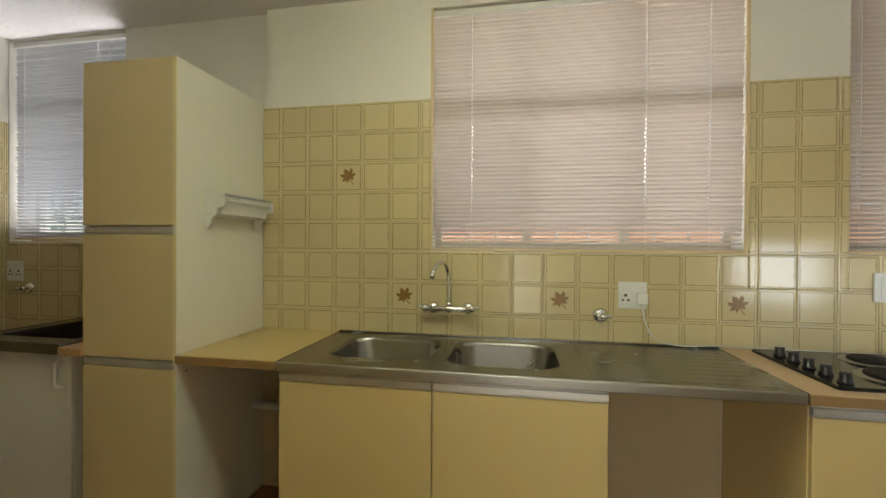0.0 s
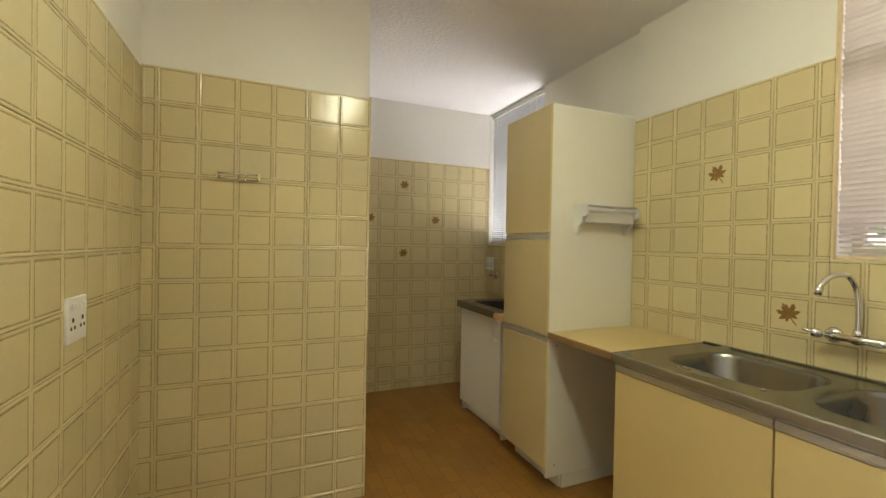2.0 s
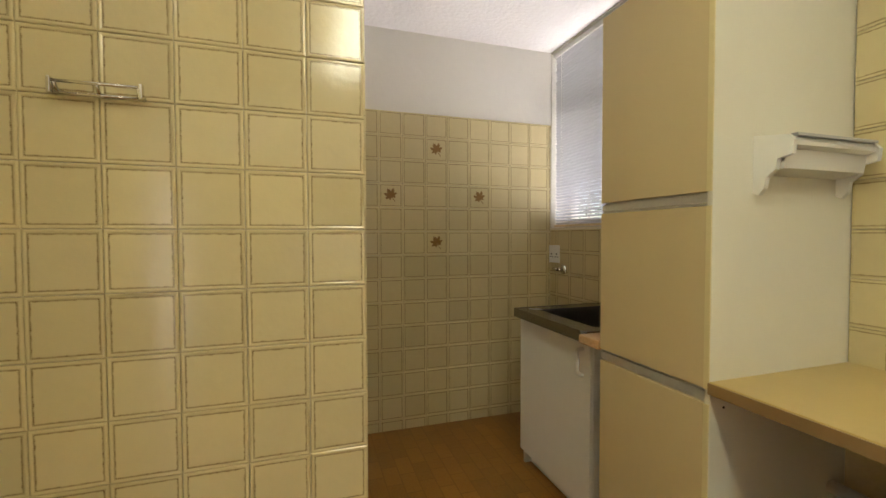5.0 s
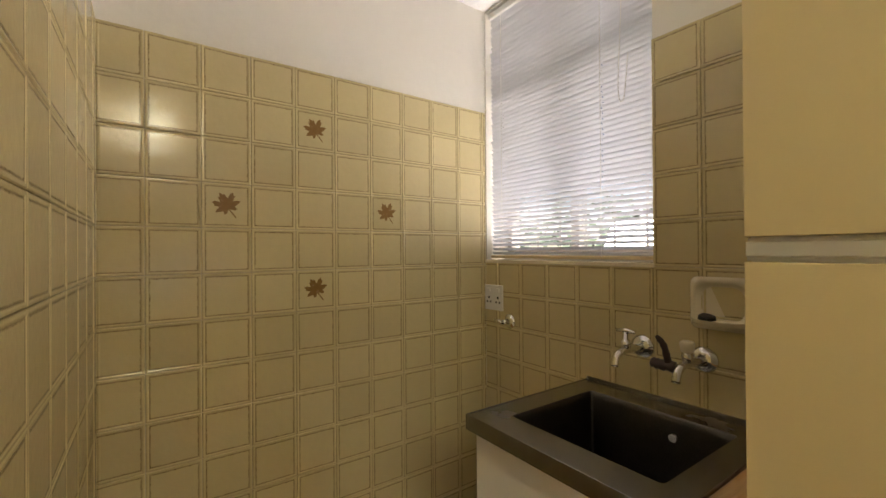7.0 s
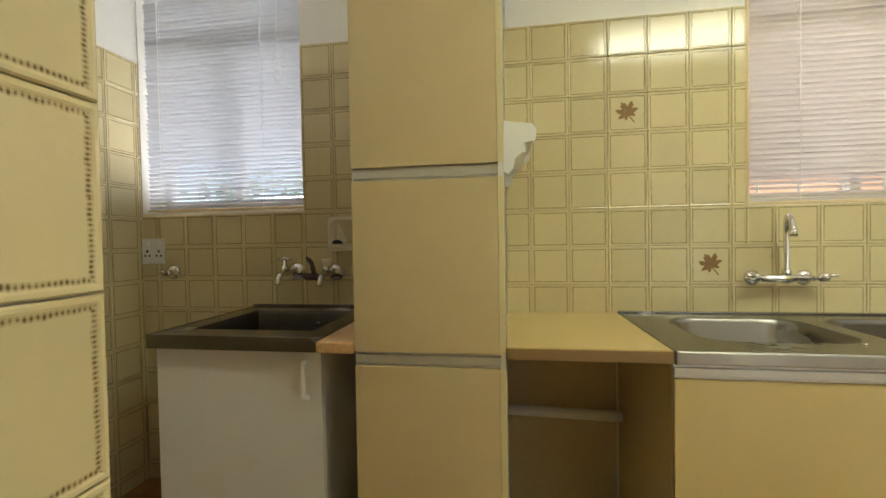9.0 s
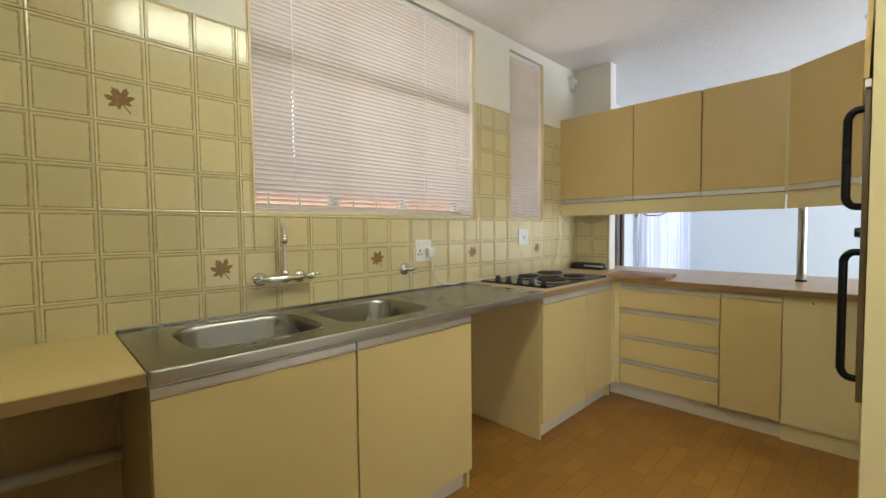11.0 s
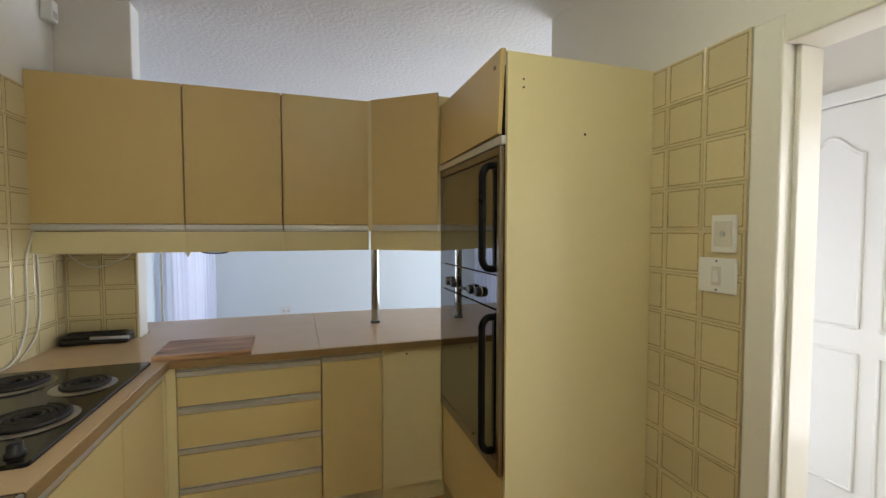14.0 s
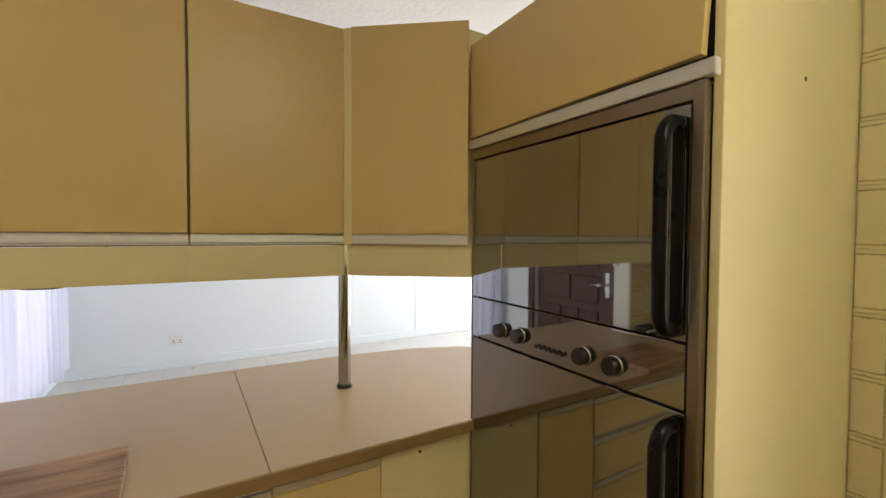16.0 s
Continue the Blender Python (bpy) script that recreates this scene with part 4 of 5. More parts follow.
# fittings and cables under the cupboards
br = thing("lamp_bracket", (2.3, 1.48, 1.30), "small white triangular bracket under the wall cupboard", "bracket")
bm = bmesh.new()
tri = [bm.verts.new((2.285, y, z)) for y, z in ((1.53, 1.4315), (1.41, 1.4315), (1.47, 1.295))]
tri2 = [bm.verts.new((2.315, v.co.y, v.co.z)) for v in tri]
bm.faces.new(tri)
bm.faces.new(tri2[::-1])
for k in range(3):
    bm.faces.new((tri[k], tri[(k + 1) % 3], tri2[(k + 1) % 3], tri2[k]))
part("plate", bm, PLASTIC, br)
single("hanging_cable", tube(bmesh.new(), arc([(2.3, 1.44, 1.43), (2.3, 1.42, 1.335), (2.3, 1.36, 1.315), (2.3, 1.27, 1.33), (2.3, 1.2, 1.431)]), 0.004, 6), BLACK, "thin dark cable looped under the wall cupboards", "cable")
single("white_cable", tube(bmesh.new(), arc([(2.385, 2.05, 1.43), (2.385, 2.03, 1.325), (2.385, 1.93, 1.25), (2.385, 1.82, 1.275), (2.385, 1.74, 1.335), (2.385, 1.735, 1.431)]), 0.0035, 6), CORD, "white cable drooping across the tiled stub wall", "cable")

# ---- oven housing ----
TX0, TX1, TY = 1.158, 1.893, 0.20
TZ = 2.06
hs = thing("oven_housing", (1.52, -0.1, 0), "tall pale cream cabinet housing a double oven", "cabinet")
part("side_panel", boxed(TX0, TX0 + 0.018, YS + 0.001, TY + 0.0005, 0.0, TZ, 0.002), LAMINATE_PALE, hs, "tall pale cream side panel")
part("body", boxed(TX0 + 0.019, TX1, YS + 0.001, -0.30, 0.0, TZ - 0.01), LAMINATE_PALE, hs)
part("top", boxed(TX0 + 0.019, TX1, -0.299, TY - 0.03, TZ - 0.03, TZ - 0.012), LAMINATE_PALE, hs)
part("side_panel", boxed(TX1 - 0.016, TX1, -0.299, TY - 0.004, 0.0, TZ - 0.032), LAMINATE_PALE, hs)
part("lower_door", boxed(TX0 + 0.02, TX1 - 0.001, TY - 0.016, TY + 0.003, 0.105, 0.515, 0.002), LAMINATE, hs, "mustard laminate lower door")
part("plinth", boxed(TX0 + 0.019, TX1 - 0.02, TY - 0.06, TY - 0.045, 0.001, 0.1), PLINTH, hs)
flap = boxed(TX0 + 0.018, TX1 + 0.012, TY - 0.002, TY + 0.016, 1.775, TZ + 0.012, 0.002)
for v in flap.verts:
    if v.co.x < 1.5:
        low = 1 - (v.co.z - 1.775) / 0.297
        v.co.x += 0.012 * low - 0.006
        v.co.y += 0.003 + 0.009 * low
part("flap_door", flap, LAMINATE_DARK, hs, "tan laminate flap door hanging askew")
part("grip_channel", boxed(TX0 + 0.004, TX1 + 0.012, TY + 0.002, TY + 0.022, 1.738, 1.768, 0.003), ALU, hs, "brushed aluminium grip channel")
# sheet whose near-black colour stands for the shade behind the askew flap
part("gap_shade_sheet", boxed(TX0 + 0.0185, TX1 - 0.018, TY - 0.02, TY - 0.012, 1.74, TZ - 0.033), DARK, hs)
part("hinge_hole", tube(bmesh.new(), [(TX0 + 0.055, TY + 0.024, 2.015), (TX0 + 0.055, TY + 0.0265, 2.015)], 0.008, 12), EDGE_BROWN, hs)
for yy, zz, r in ((0.138, 1.967, 0.0042), (0.138, 1.939, 0.0042), (-0.119, 1.792, 0.0052)):
    part("screw_hole", tube(bmesh.new(), [(TX0 - 0.0006, yy, zz), (TX0 + 0.0006, yy, zz)], r, 10), DARK, hs)

ov = thing("double_oven", (1.53, 0.1, 0.53), "built-in black glass double oven with bronze steel trim", "oven")
OX0, OX1, OY = TX0 + 0.0185, TX1 - 0.002, TY + 0.004
part("body", boxed(OX0 + 0.01, OX1 - 0.02, -0.29, OY - 0.002, 0.53, 1.735), DARK, ov)
bm = bmesh.new()
box(bm, OX0, OX0 + 0.023, OY - 0.002, OY + 0.016, 0.53, 1.735, 0.003)
box(bm, OX1 - 0.008, OX1, OY - 0.002, OY + 0.012, 0.53, 1.735, 0.002)
box(bm, OX0 + 0.0235, OX1 - 0.0085, OY - 0.002, OY + 0.012, 1.705, 1.735, 0.002)
box(bm, OX0 + 0.0235, OX1 - 0.0085, OY - 0.002, OY + 0.014, 0.53, 0.575, 0.002)
part("trim_frame", bm, BRONZE, ov, "brown brushed steel trim")
GX0, GX1 = OX0 + 0.027, OX1 - 0.010
for nm, za, zb in (("upper_door", 1.272, 1.70), ("control_panel", 1.146, 1.268), ("lower_door", 0.58, 1.140)):
    g = part(nm, boxed(GX0, GX1, OY, OY + 0.012, za, zb, 0.0012, 1), BLACK_GLASS, ov, "mirror-black glass")
    if nm != "control_panel":
        hz0, hz1 = (za + 0.02, zb - 0.03) if nm == "upper_door" else (za + 0.03, zb - 0.025)
        hx = GX0 + 0.021
        y0 = OY + 0.012
        pts = arc([(hx, y0, hz1), (hx, y0 + 0.03, hz1 - 0.004), (hx, y0 + 0.048, hz1 - 0.03), (hx, y0 + 0.05, hz1 - 0.08), (hx, y0 + 0.05, hz0 + 0.08), (hx, y0 + 0.048, hz0 + 0.03), (hx, y0 + 0.03, hz0 + 0.004), (hx, y0, hz0)], 5)
        hb = tube(bmesh.new(), pts, 0.014, 14)
        part("handle", hb, BLACK_GLOSS, g, "black D-shaped plastic handle")
        part("handle_base", boxed(hx - 0.010, hx + 0.010, y0, y0 + 0.005, hz0 - 0.01, hz1 + 0.01, 0.002), BLACK_GLOSS, g)
for kx in (1.73, 1.652, 1.434, 1.352):
    k = part("knob", tube(bmesh.new(), [(kx, OY + 0.012, 1.19), (kx, OY + 0.020, 1.19), (kx, OY + 0.034, 1.19), (kx, OY + 0.036, 1.19)], [0.021, 0.021, 0.019, 0.016], 20), BLACK, ov, "black control knob")
    part("knob_ring", tube(bmesh.new(), [(kx, OY + 0.0125, 1.19), (kx, OY + 0.016, 1.19)], [0.0235, 0.0215], 20), CHROME, k, "chrome ring")
for k in range(6):
    bx = 1.583 - 0.0176 * k
    part("push_button", tube(bmesh.new(), [(bx, OY + 0.012, 1.178), (bx, OY + 0.019, 1.178)], 0.0055, 10), BLACK, ov)

# ---- hob ----
HX0, HX1, HY0, HY1 = 1.045, 1.855, 1.508, 2.02
hob = thing("hob", (1.45, 1.76, TOPZ), "black four-plate electric hob with spiral plates and side knobs", "hob")
part("tray", slab(bmesh.new(), rounded_rect((HX0 + HX1) / 2, (HY0 + HY1) / 2, (HX1 - HX0) / 2, (HY1 - HY0) / 2, 0.015, 3), TOPZ, TOPZ + 0.012, 0.004), ENAMEL, hob)
for px, py, r in ((1.68, 1.875, 0.100), (1.60, 1.635, 0.080), (1.395, 1.875, 0.080), (1.315, 1.645, 0.100)):
    bm = bmesh.new()
    tube(bm, [(px, py, TOPZ + 0.0125), (px, py, TOPZ + 0.0155), (px, py, TOPZ + 0.0135)], [r + 0.016, r + 0.010, r], 32, False)
    part("drip_ring", bm, STEEL_EDGE, hob, "bright metal drip ring")
    turns = 4 if r > 0.09 else 3
    n = turns * 26
    pts = []
    for k in range(n + 1):
        a = 2 * math.pi * turns * k / n
        rr = 0.018 + (r - 0.024) * k / n
        pts.append((px + rr * math.cos(a), py + rr * math.sin(a), TOPZ + 0.021))
    part("spiral_plate", tube(bmesh.new(), pts, 0.0085 if r > 0.09 else 0.0082, 6), IRON, hob, "dark spiral heating plate")
    part("plate_support", boxed(px - r, px + r, py - 0.004, py + 0.004, TOPZ + 0.0122, TOPZ + 0.0135), IRON, hob)
for k in range(5):
    ky = 1.56 + 0.087 * k
    kb = part("knob", tube(bmesh.new(), [(1.098, ky, TOPZ + 0.012), (1.098, ky, TOPZ + 0.018), (1.098, ky, TOPZ + 0.022), (1.098, ky, TOPZ + 0.040), (1.098, ky, TOPZ + 0.043)], [0.022, 0.022, 0.017, 0.016, 0.013], 16), BLACK, hob, "black hob knob")
    part("grip", boxed(1.080, 1.116, ky - 0.004, ky + 0.004, TOPZ + 0.036, TOPZ + 0.047, 0.002), BLACK, kb)

# ---- loose things on the worktops ----
cb = thing("chopping_board", (2.02, 1.33, TOPZ), "striped dark wooden chopping board lying on the worktop", "chopping board")
part("board", slab(bmesh.new(), [(1.868, 1.125), (2.165, 1.143), (2.158, 1.528), (1.872, 1.515)], TOPZ + 0.003, TOPZ + 0.024, 0.003), BOARD_WOOD, cb)
for fx, fy in ((1.9, 1.16), (2.13, 1.17), (1.9, 1.49), (2.13, 1.5)):
    part("foot", tube(bmesh.new(), [(fx, fy, TOPZ), (fx, fy, TOPZ + 0.0031)], 0.008, 8), BLACK, cb)
cs = thing("folding_case", (2.33, 1.9, TOPZ), "flat black folded case with a ridged lid", "case")
bm = boxed(2.285, 2.375, 1.745, 2.035, TOPZ, TOPZ + 0.03, 0.012, 3)
part("body", bm, BLACK, cs)
part("lid", boxed(2.288, 2.372, 1.75, 2.03, TOPZ + 0.0302, TOPZ + 0.05, 0.008, 3), BLACK, cs)
for k in range(3):
    part("rib", boxed(2.30 + 0.028 * k, 2.306 + 0.028 * k, 1.77, 2.01, TOPZ + 0.0502, TOPZ + 0.054, 0.002, 1), BLACK, cs)
part("hinge", tube(bmesh.new(), [(2.283, 1.74, TOPZ + 0.03), (2.283, 1.9, TOPZ + 0.034)], 0.008, 8), PLASTIC_GREY, cs)

# ---- electrical fittings ----


def plate(name, centre, normal, w, h, label, category, kind):
    """A wall plate; its parts are set out in the wall's plane."""
    c, n = Vector(centre), Vector(normal)
    side = Vector((0, 0, 1)).cross(n)
    m = Matrix(((side.x, 0, n.x, c.x), (side.y, 0, n.y, c.y), (0, 1, 0, c.z), (0, 0, 0, 1)))
    p = thing(name, c, label, category)

    def bx(u0, u1, v0, v1, d0, d1, bev=0.0):
        return box(bmesh.new(), u0, u1, v0, v1, d0, d1, bev, 2, m)

    part("cover", bx(-w / 2, w / 2, -h / 2, h / 2, 0.0, 0.010, 0.003), PLASTIC, p)
    if kind == "switch":
        part("rocker", bx(-0.009, 0.009, -0.022, 0.016, 0.0101, 0.017, 0.002), PLASTIC, p)
        part("surround", bx(-0.017, 0.017, -0.034, 0.030, 0.0101, 0.0115, 0.001), PLASTIC_SHADE, p)
        for v in (-0.048, 0.048):
            part("screw", bx(-0.003, 0.003, v - 0.003, v + 0.003, 0.0101, 0.0112), DARK, p)
    elif kind == "dimmer":
        part("panel", bx(-w / 2 + 0.012, w / 2 - 0.012, -h / 2 + 0.02, h / 2 - 0.02, 0.0101, 0.013, 0.002), PLASTIC_SHADE, p)
        cc = c + n * 0.013
        part("button", tube(bmesh.new(), [cc, cc + n * 0.004], 0.009, 14), PLASTIC_GREY, p)
    elif kind == "isolator":
        part("toggle", bx(-0.007, 0.007, -0.016, 0.016, 0.0121, 0.019, 0.002), PLASTIC_GREY, p)
        part("surround", bx(-0.035, 0.035, -0.045, 0.045, 0.0101, 0.012, 0.002), PLASTIC, p)
    else:
        for u in ((-0.032, 0.032) if kind == "double" else (-0.03,)):
            for du, dv, r in ((0, 0.0, 0.006), (-0.012, -0.022, 0.0048), (0.012, -0.022, 0.0048)):
                part("pin_hole", bx(u + du - r, u + du + r, dv - r, dv + r, 0.0101, 0.0108), DARK, p)
            part("rocker", bx(u - 0.012, u + 0.012, 0.028, 0.046, 0.0101, 0.016, 0.002), PLASTIC, p)
    return p


S, N, WD = (0, 1, 0), (0, -1, 0), (-1, 0, 0)
plate("light_dimmer", (0.84, YS + 0.008, 1.423), S, 0.085, 0.122, "tall white plastic dimmer plate on the tiles", "switch", "dimmer")
plate("light_switch", (0.86, YS + 0.008, 1.285), S, 0.132, 0.116, "square white single light switch on the tiles", "switch", "switch")
plate("wall_socket", (-1.003, YS + 0.008, 1.098), S, 0.125, 0.125, "square white double socket on the tiles", "socket", "double")
plate("wall_socket", (-3.083, YNS - 0.008, 1.15), N, 0.125, 0.125, "square white double socket in the scullery", "socket", "double")
plate("wall_socket", (0.56, YN - 0.008, 1.10), N, 0.125, 0.125, "square white socket with a plug in it above the worktop", "socket", "single")
plate("isolator_switch", (1.588, YN - 0.008, 1.16), N, 0.12, 0.125, "square white hob isolator switch with a grey toggle", "switch", "isolator")
plate("wall_socket", (6.169, 1.208, 0.30), WD, 0.13, 0.12, "white double socket low on the living room wall", "socket", "double")
plug = thing("plug", (0.595, YN - 0.03, 1.065), "white three-pin plug with a cord", "plug")
part("body", boxed(0.57, 0.62, YN - 0.055, YN - 0.018, 1.06, 1.115, 0.008, 3), PLASTIC, plug)
part("cord", tube(bmesh.new(), arc([(0.597, YN - 0.04, 1.062), (0.61, YN - 0.045, 0.98), (0.65, YN - 0.05, 0.91), (0.76, YN - 0.05, TOPZ + 0.012), (0.95, YN - 0.028, TOPZ + 0.014), (1.4, YN - 0.016, TOPZ + 0.006), (1.85, YN - 0.016, TOPZ + 0.006), (2.0, YN - 0.02, TOPZ + 0.03), (2.09, YN - 0.016, 1.05), (2.1, YN - 0.016, 1.30), (2.165, YN - 0.012, 1.43)]), 0.004, 6), CORD, plug, "thin white cord")
single("cable", tube(bmesh.new(), arc([(2.03, YN - 0.013, TOPZ + 0.006), (2.16, YN - 0.016, 0.98), (2.19, YN - 0.013, 1.2), (2.17, YN - 0.014, 1.43)]), 0.0035, 6), CORD, "white cord running up the tiles", "cable")
pir = thing("motion_sensor", (2.33, YN - 0.03, 2.44), "small white alarm sensor in the ceiling corner", "sensor")
part("case", boxed(2.30, 2.355, YN - 0.05, YN - 0.001, 2.43, 2.53, 0.008, 3), PLASTIC, pir)
part("lens", boxed(2.308, 2.347, YN - 0.054, YN - 0.0505, 2.445, 2.475, 0.0015), PLASTIC_GREY, pir)

# ---- taps ----


def rose(p, r, parent):
    p = Vector(p)
    return part("rose", tube(bmesh.new(), [p, p + Vector((0, -0.006, 0)), p + Vector((0, -0.014, 0)), p + Vector((0, -0.020, 0))], [r, r * 0.96, r * 0.7, r * 0.4], 20), CHROME, parent)


mx = thing("sink_mixer", (-0.30, YN - 0.05, 1.0), "chrome wall-mounted sink mixer with a swan-neck spout", "tap")
for x in (-0.39, -0.21):
    rose((x, YN - 0.006, 1.012), 0.031, mx)
    part("union", tube(bmesh.new(), [(x, YN - 0.02, 1.012), (x, YN - 0.045, 1.012), (x * 0.9 - 0.03, YN - 0.06, 1.014)], [0.015, 0.014, 0.012], 12), CHROME, mx)
part("body", tube(bmesh.new(), [(-0.39, YN - 0.058, 1.014), (-0.36, YN - 0.06, 1.014), (-0.325, YN - 0.06, 1.014), (-0.30, YN - 0.06, 1.014), (-0.275, YN - 0.06, 1.014), (-0.24, YN - 0.06, 1.014), (-0.21, YN - 0.058, 1.014)], [0.012, 0.016, 0.013, 0.021, 0.013, 0.016, 0.012], 14), CHROME, mx)
for x, s in ((-0.39, -1), (-0.21, 1)):
    part("knob", tube(bmesh.new(), [(x, YN - 0.058, 1.014), (x + s * 0.010, YN - 0.066, 1.016), (x + s * 0.014, YN - 0.07, 1.017), (x + s * 0.032, YN - 0.082, 1.021), (x + s * 0.038, YN - 0.086, 1.022)], [0.010, 0.011, 0.017, 0.018, 0.012], 12), CHROME, mx)
    part("lever", tube(bmesh.new(), [(x + s * 0.028, YN - 0.08, 1.022), (x + s * 0.062, YN - 0.094, 1.030)], [0.007, 0.005], 8), CHROME, mx)
part("spout", tube(bmesh.new(), arc([(-0.30, YN - 0.06, 1.03), (-0.301, YN - 0.06, 1.14), (-0.307, YN - 0.07, 1.205), (-0.321, YN - 0.10, 1.243), (-0.341, YN - 0.15, 1.238), (-0.355, YN - 0.185, 1.205), (-0.358, YN - 0.192, 1.185)], 5), 0.0095, 12), CHROME, mx)
part("spout_collar", tube(bmesh.new(), [(-0.30, YN - 0.06, 1.02), (-0.30, YN - 0.06, 1.05)], [0.017, 0.013], 14), CHROME, mx)
part("aerator", tube(bmesh.new(), [(-0.3565, YN - 0.189, 1.20), (-0.359, YN - 0.194, 1.172)], 0.0125, 12), CHROME, mx)


def stop_tap(x, y, z, turn, label):
    s = thing("stop_valve", (x, y - 0.02, z), label, "valve")
    rose((x, y - 0.006, z), 0.036, s)
    part("spindle", tube(bmesh.new(), [(x, y - 0.02, z), (x, y - 0.055, z)], [0.014, 0.011], 12), CHROME, s)
    part("handle", tube(bmesh.new(), [(x - 0.012, y - 0.055, z - 0.004), (x, y - 0.06, z), (x + turn, y - 0.066, z + 0.006)], [0.008, 0.012, 0.007], 10), CHROME, s)
    return s


stop_tap(0.42, YN, 1.0, 0.04, "chrome stop valve on the tiles above the worktop")
stop_tap(-2.978, YNS, 1.045, -0.045, "chrome stop valve below the scullery socket")


def bib_tap(x, z, brown):
    t = thing("bib_tap", (x, YNS - 0.06, z - 0.06), "dull chrome garden-style tap over the laundry tub" if not brown else "dull chrome tap with a brown hose connector", "tap", "laundry taps")
    rose((x, YNS - 0.006, z), 0.042, t)
    part("body", tube(bmesh.new(), arc([(x, YNS - 0.02, z), (x - 0.006, YNS - 0.07, z), (x - 0.012, YNS - 0.11, z - 0.002), (x - 0.016, YNS - 0.14, z - 0.018), (x - 0.018, YNS - 0.15, z - 0.05)], 4), 0.0125, 12), CHROME, t)
    part("bonnet", tube(bmesh.new(), [(x - 0.01, YNS - 0.095, z + 0.005), (x - 0.01, YNS - 0.095, z + 0.03), (x - 0.01, YNS - 0.095, z + 0.034), (x - 0.01, YNS - 0.095, z + 0.06)], [0.016, 0.016, 0.010, 0.008], 12), CHROME, t)
    if brown:
        part("hose_connector", tube(bmesh.new(), arc([(x - 0.03, YNS - 0.12, z - 0.012), (x - 0.075, YNS - 0.13, z - 0.01), (x - 0.10, YNS - 0.132, z - 0.006)], 4), [0.016, 0.018, 0.014, 0.018, 0.015, 0.018, 0.014, 0.017, 0.012], 12), BROWN_PLASTIC, t, "dark brown hose connector")
        part("hose_tail", tube(bmesh.new(), arc([(x - 0.05, YNS - 0.128, z), (x - 0.062, YNS - 0.13, z + 0.05), (x - 0.085, YNS - 0.128, z + 0.075)], 4), [0.012, 0.010, 0.011, 0.009, 0.011, 0.009, 0.010, 0.008, 0.006], 10), BROWN_PLASTIC, t)
        part("head", tube(bmesh.new(), [(x - 0.01, YNS - 0.095, z + 0.034), (x - 0.01, YNS - 0.095, z + 0.038), (x - 0.01, YNS - 0.095, z + 0.062), (x - 0.01, YNS - 0.095, z + 0.068)], [0.016, 0.019, 0.022, 0.016], 10), CERAMIC, t, "clouded cream tap head")
    else:
        part("tee_handle", tube(bmesh.new(), [(x - 0.042, YNS - 0.098, z + 0.062), (x - 0.01, YNS - 0.095, z + 0.065), (x + 0.022, YNS - 0.092, z + 0.062)], [0.005, 0.009, 0.005], 8), CHROME, t)
    return t


bib_tap(-2.325, 1.045, False)
bib_tap(-2.128, 1.04, True)

# soap dish
sd = thing("soap_dish", (-2.07, YNS - 0.03, 1.14), "cream glazed ceramic soap dish on the scullery tiles", "soap dish")
bm = bmesh.new()
loops = []
for k, (inset, d) in enumerate(((0.0, 0.006), (0.0, 0.018), (0.006, 0.026), (0.016, 0.027), (0.020, 0.020), (0.030, 0.008))):
    lp = rounded_rect(-2.075, 1.218, 0.088 - inset, 0.08 - inset, 0.022 if inset < 0.01 else 0.035, 4)
    loops.append([bm.verts.new((x, YNS - d, z)) for x, z in lp])
for a, b in zip(loops, loops[1:]):
    for k in range(len(a)):
        bm.faces.new((a[k], a[(k + 1) % len(a)], b[(k + 1) % len(a)], b[k])).smooth = True
bm.faces.new(loops[-1])
part("back", bm, CERAMIC, sd)
lip = bmesh.new()
prof = [(x, YNS - 0.02 - 0.055 * math.sin(math.pi * k / 12) ** 0.6) for k, x in enumerate([-2.158 + 0.166 * i / 12 for i in range(13)])]
fa = [lip.verts.new((x, y, 1.158)) for x, y in prof]
fb = [lip.verts.new((x, y - 0.004, 1.172)) for x, y in prof]
fc = [lip.verts.new((x, YNS - 0.02, 1.15)) for x, y in prof]
for k in range(12):
    lip.faces.new((fa[k], fa[k + 1], fb[k + 1], fb[k])).smooth = True
    lip.faces.new((fc[k], fc[k + 1], fa[k + 1], fa[k])).smooth = True
part("tray", lip, CERAMIC, sd)
sp = bmesh.new()
bmesh.ops.create_uvsphere(sp, u_segments=12, v_segments=8, radius=1.0)
for v in sp.verts:
    w = 1 + 0.25 * noise.noise(v.co * 2.5)
    v.co = Vector((-2.105 + v.co.x * 0.026 * w, YNS - 0.045 + v.co.y * 0.015 * w, 1.177 + v.co.z * 0.013 * w))
single("soap_remnant", sp, DARK, "dried dark lump of soap in the dish", "soap")

# ---- scullery: laundry tub ----
LX0, LX1, LY, LZ = -2.553, -1.945, 1.528, 0.878
lc = thing("laundry_cabinet", ((LX0 + LX1) / 2, 1.8, 0), "white melamine cabinet under the laundry tub", "cabinet")
part("body", boxed(LX0 + 0.002, LX1 - 0.018, LY + 0.022, YNS - 0.002, 0.085, 0.60), BOARD_WHITE, lc)
for xa in (LX0 + 0.001, LX1 - 0.017):
    part("side_panel", boxed(xa, xa + 0.016, LY + 0.021, YNS - 0.002, 0.0, LZ - 0.048, 0.001), BOARD_WHITE, lc)
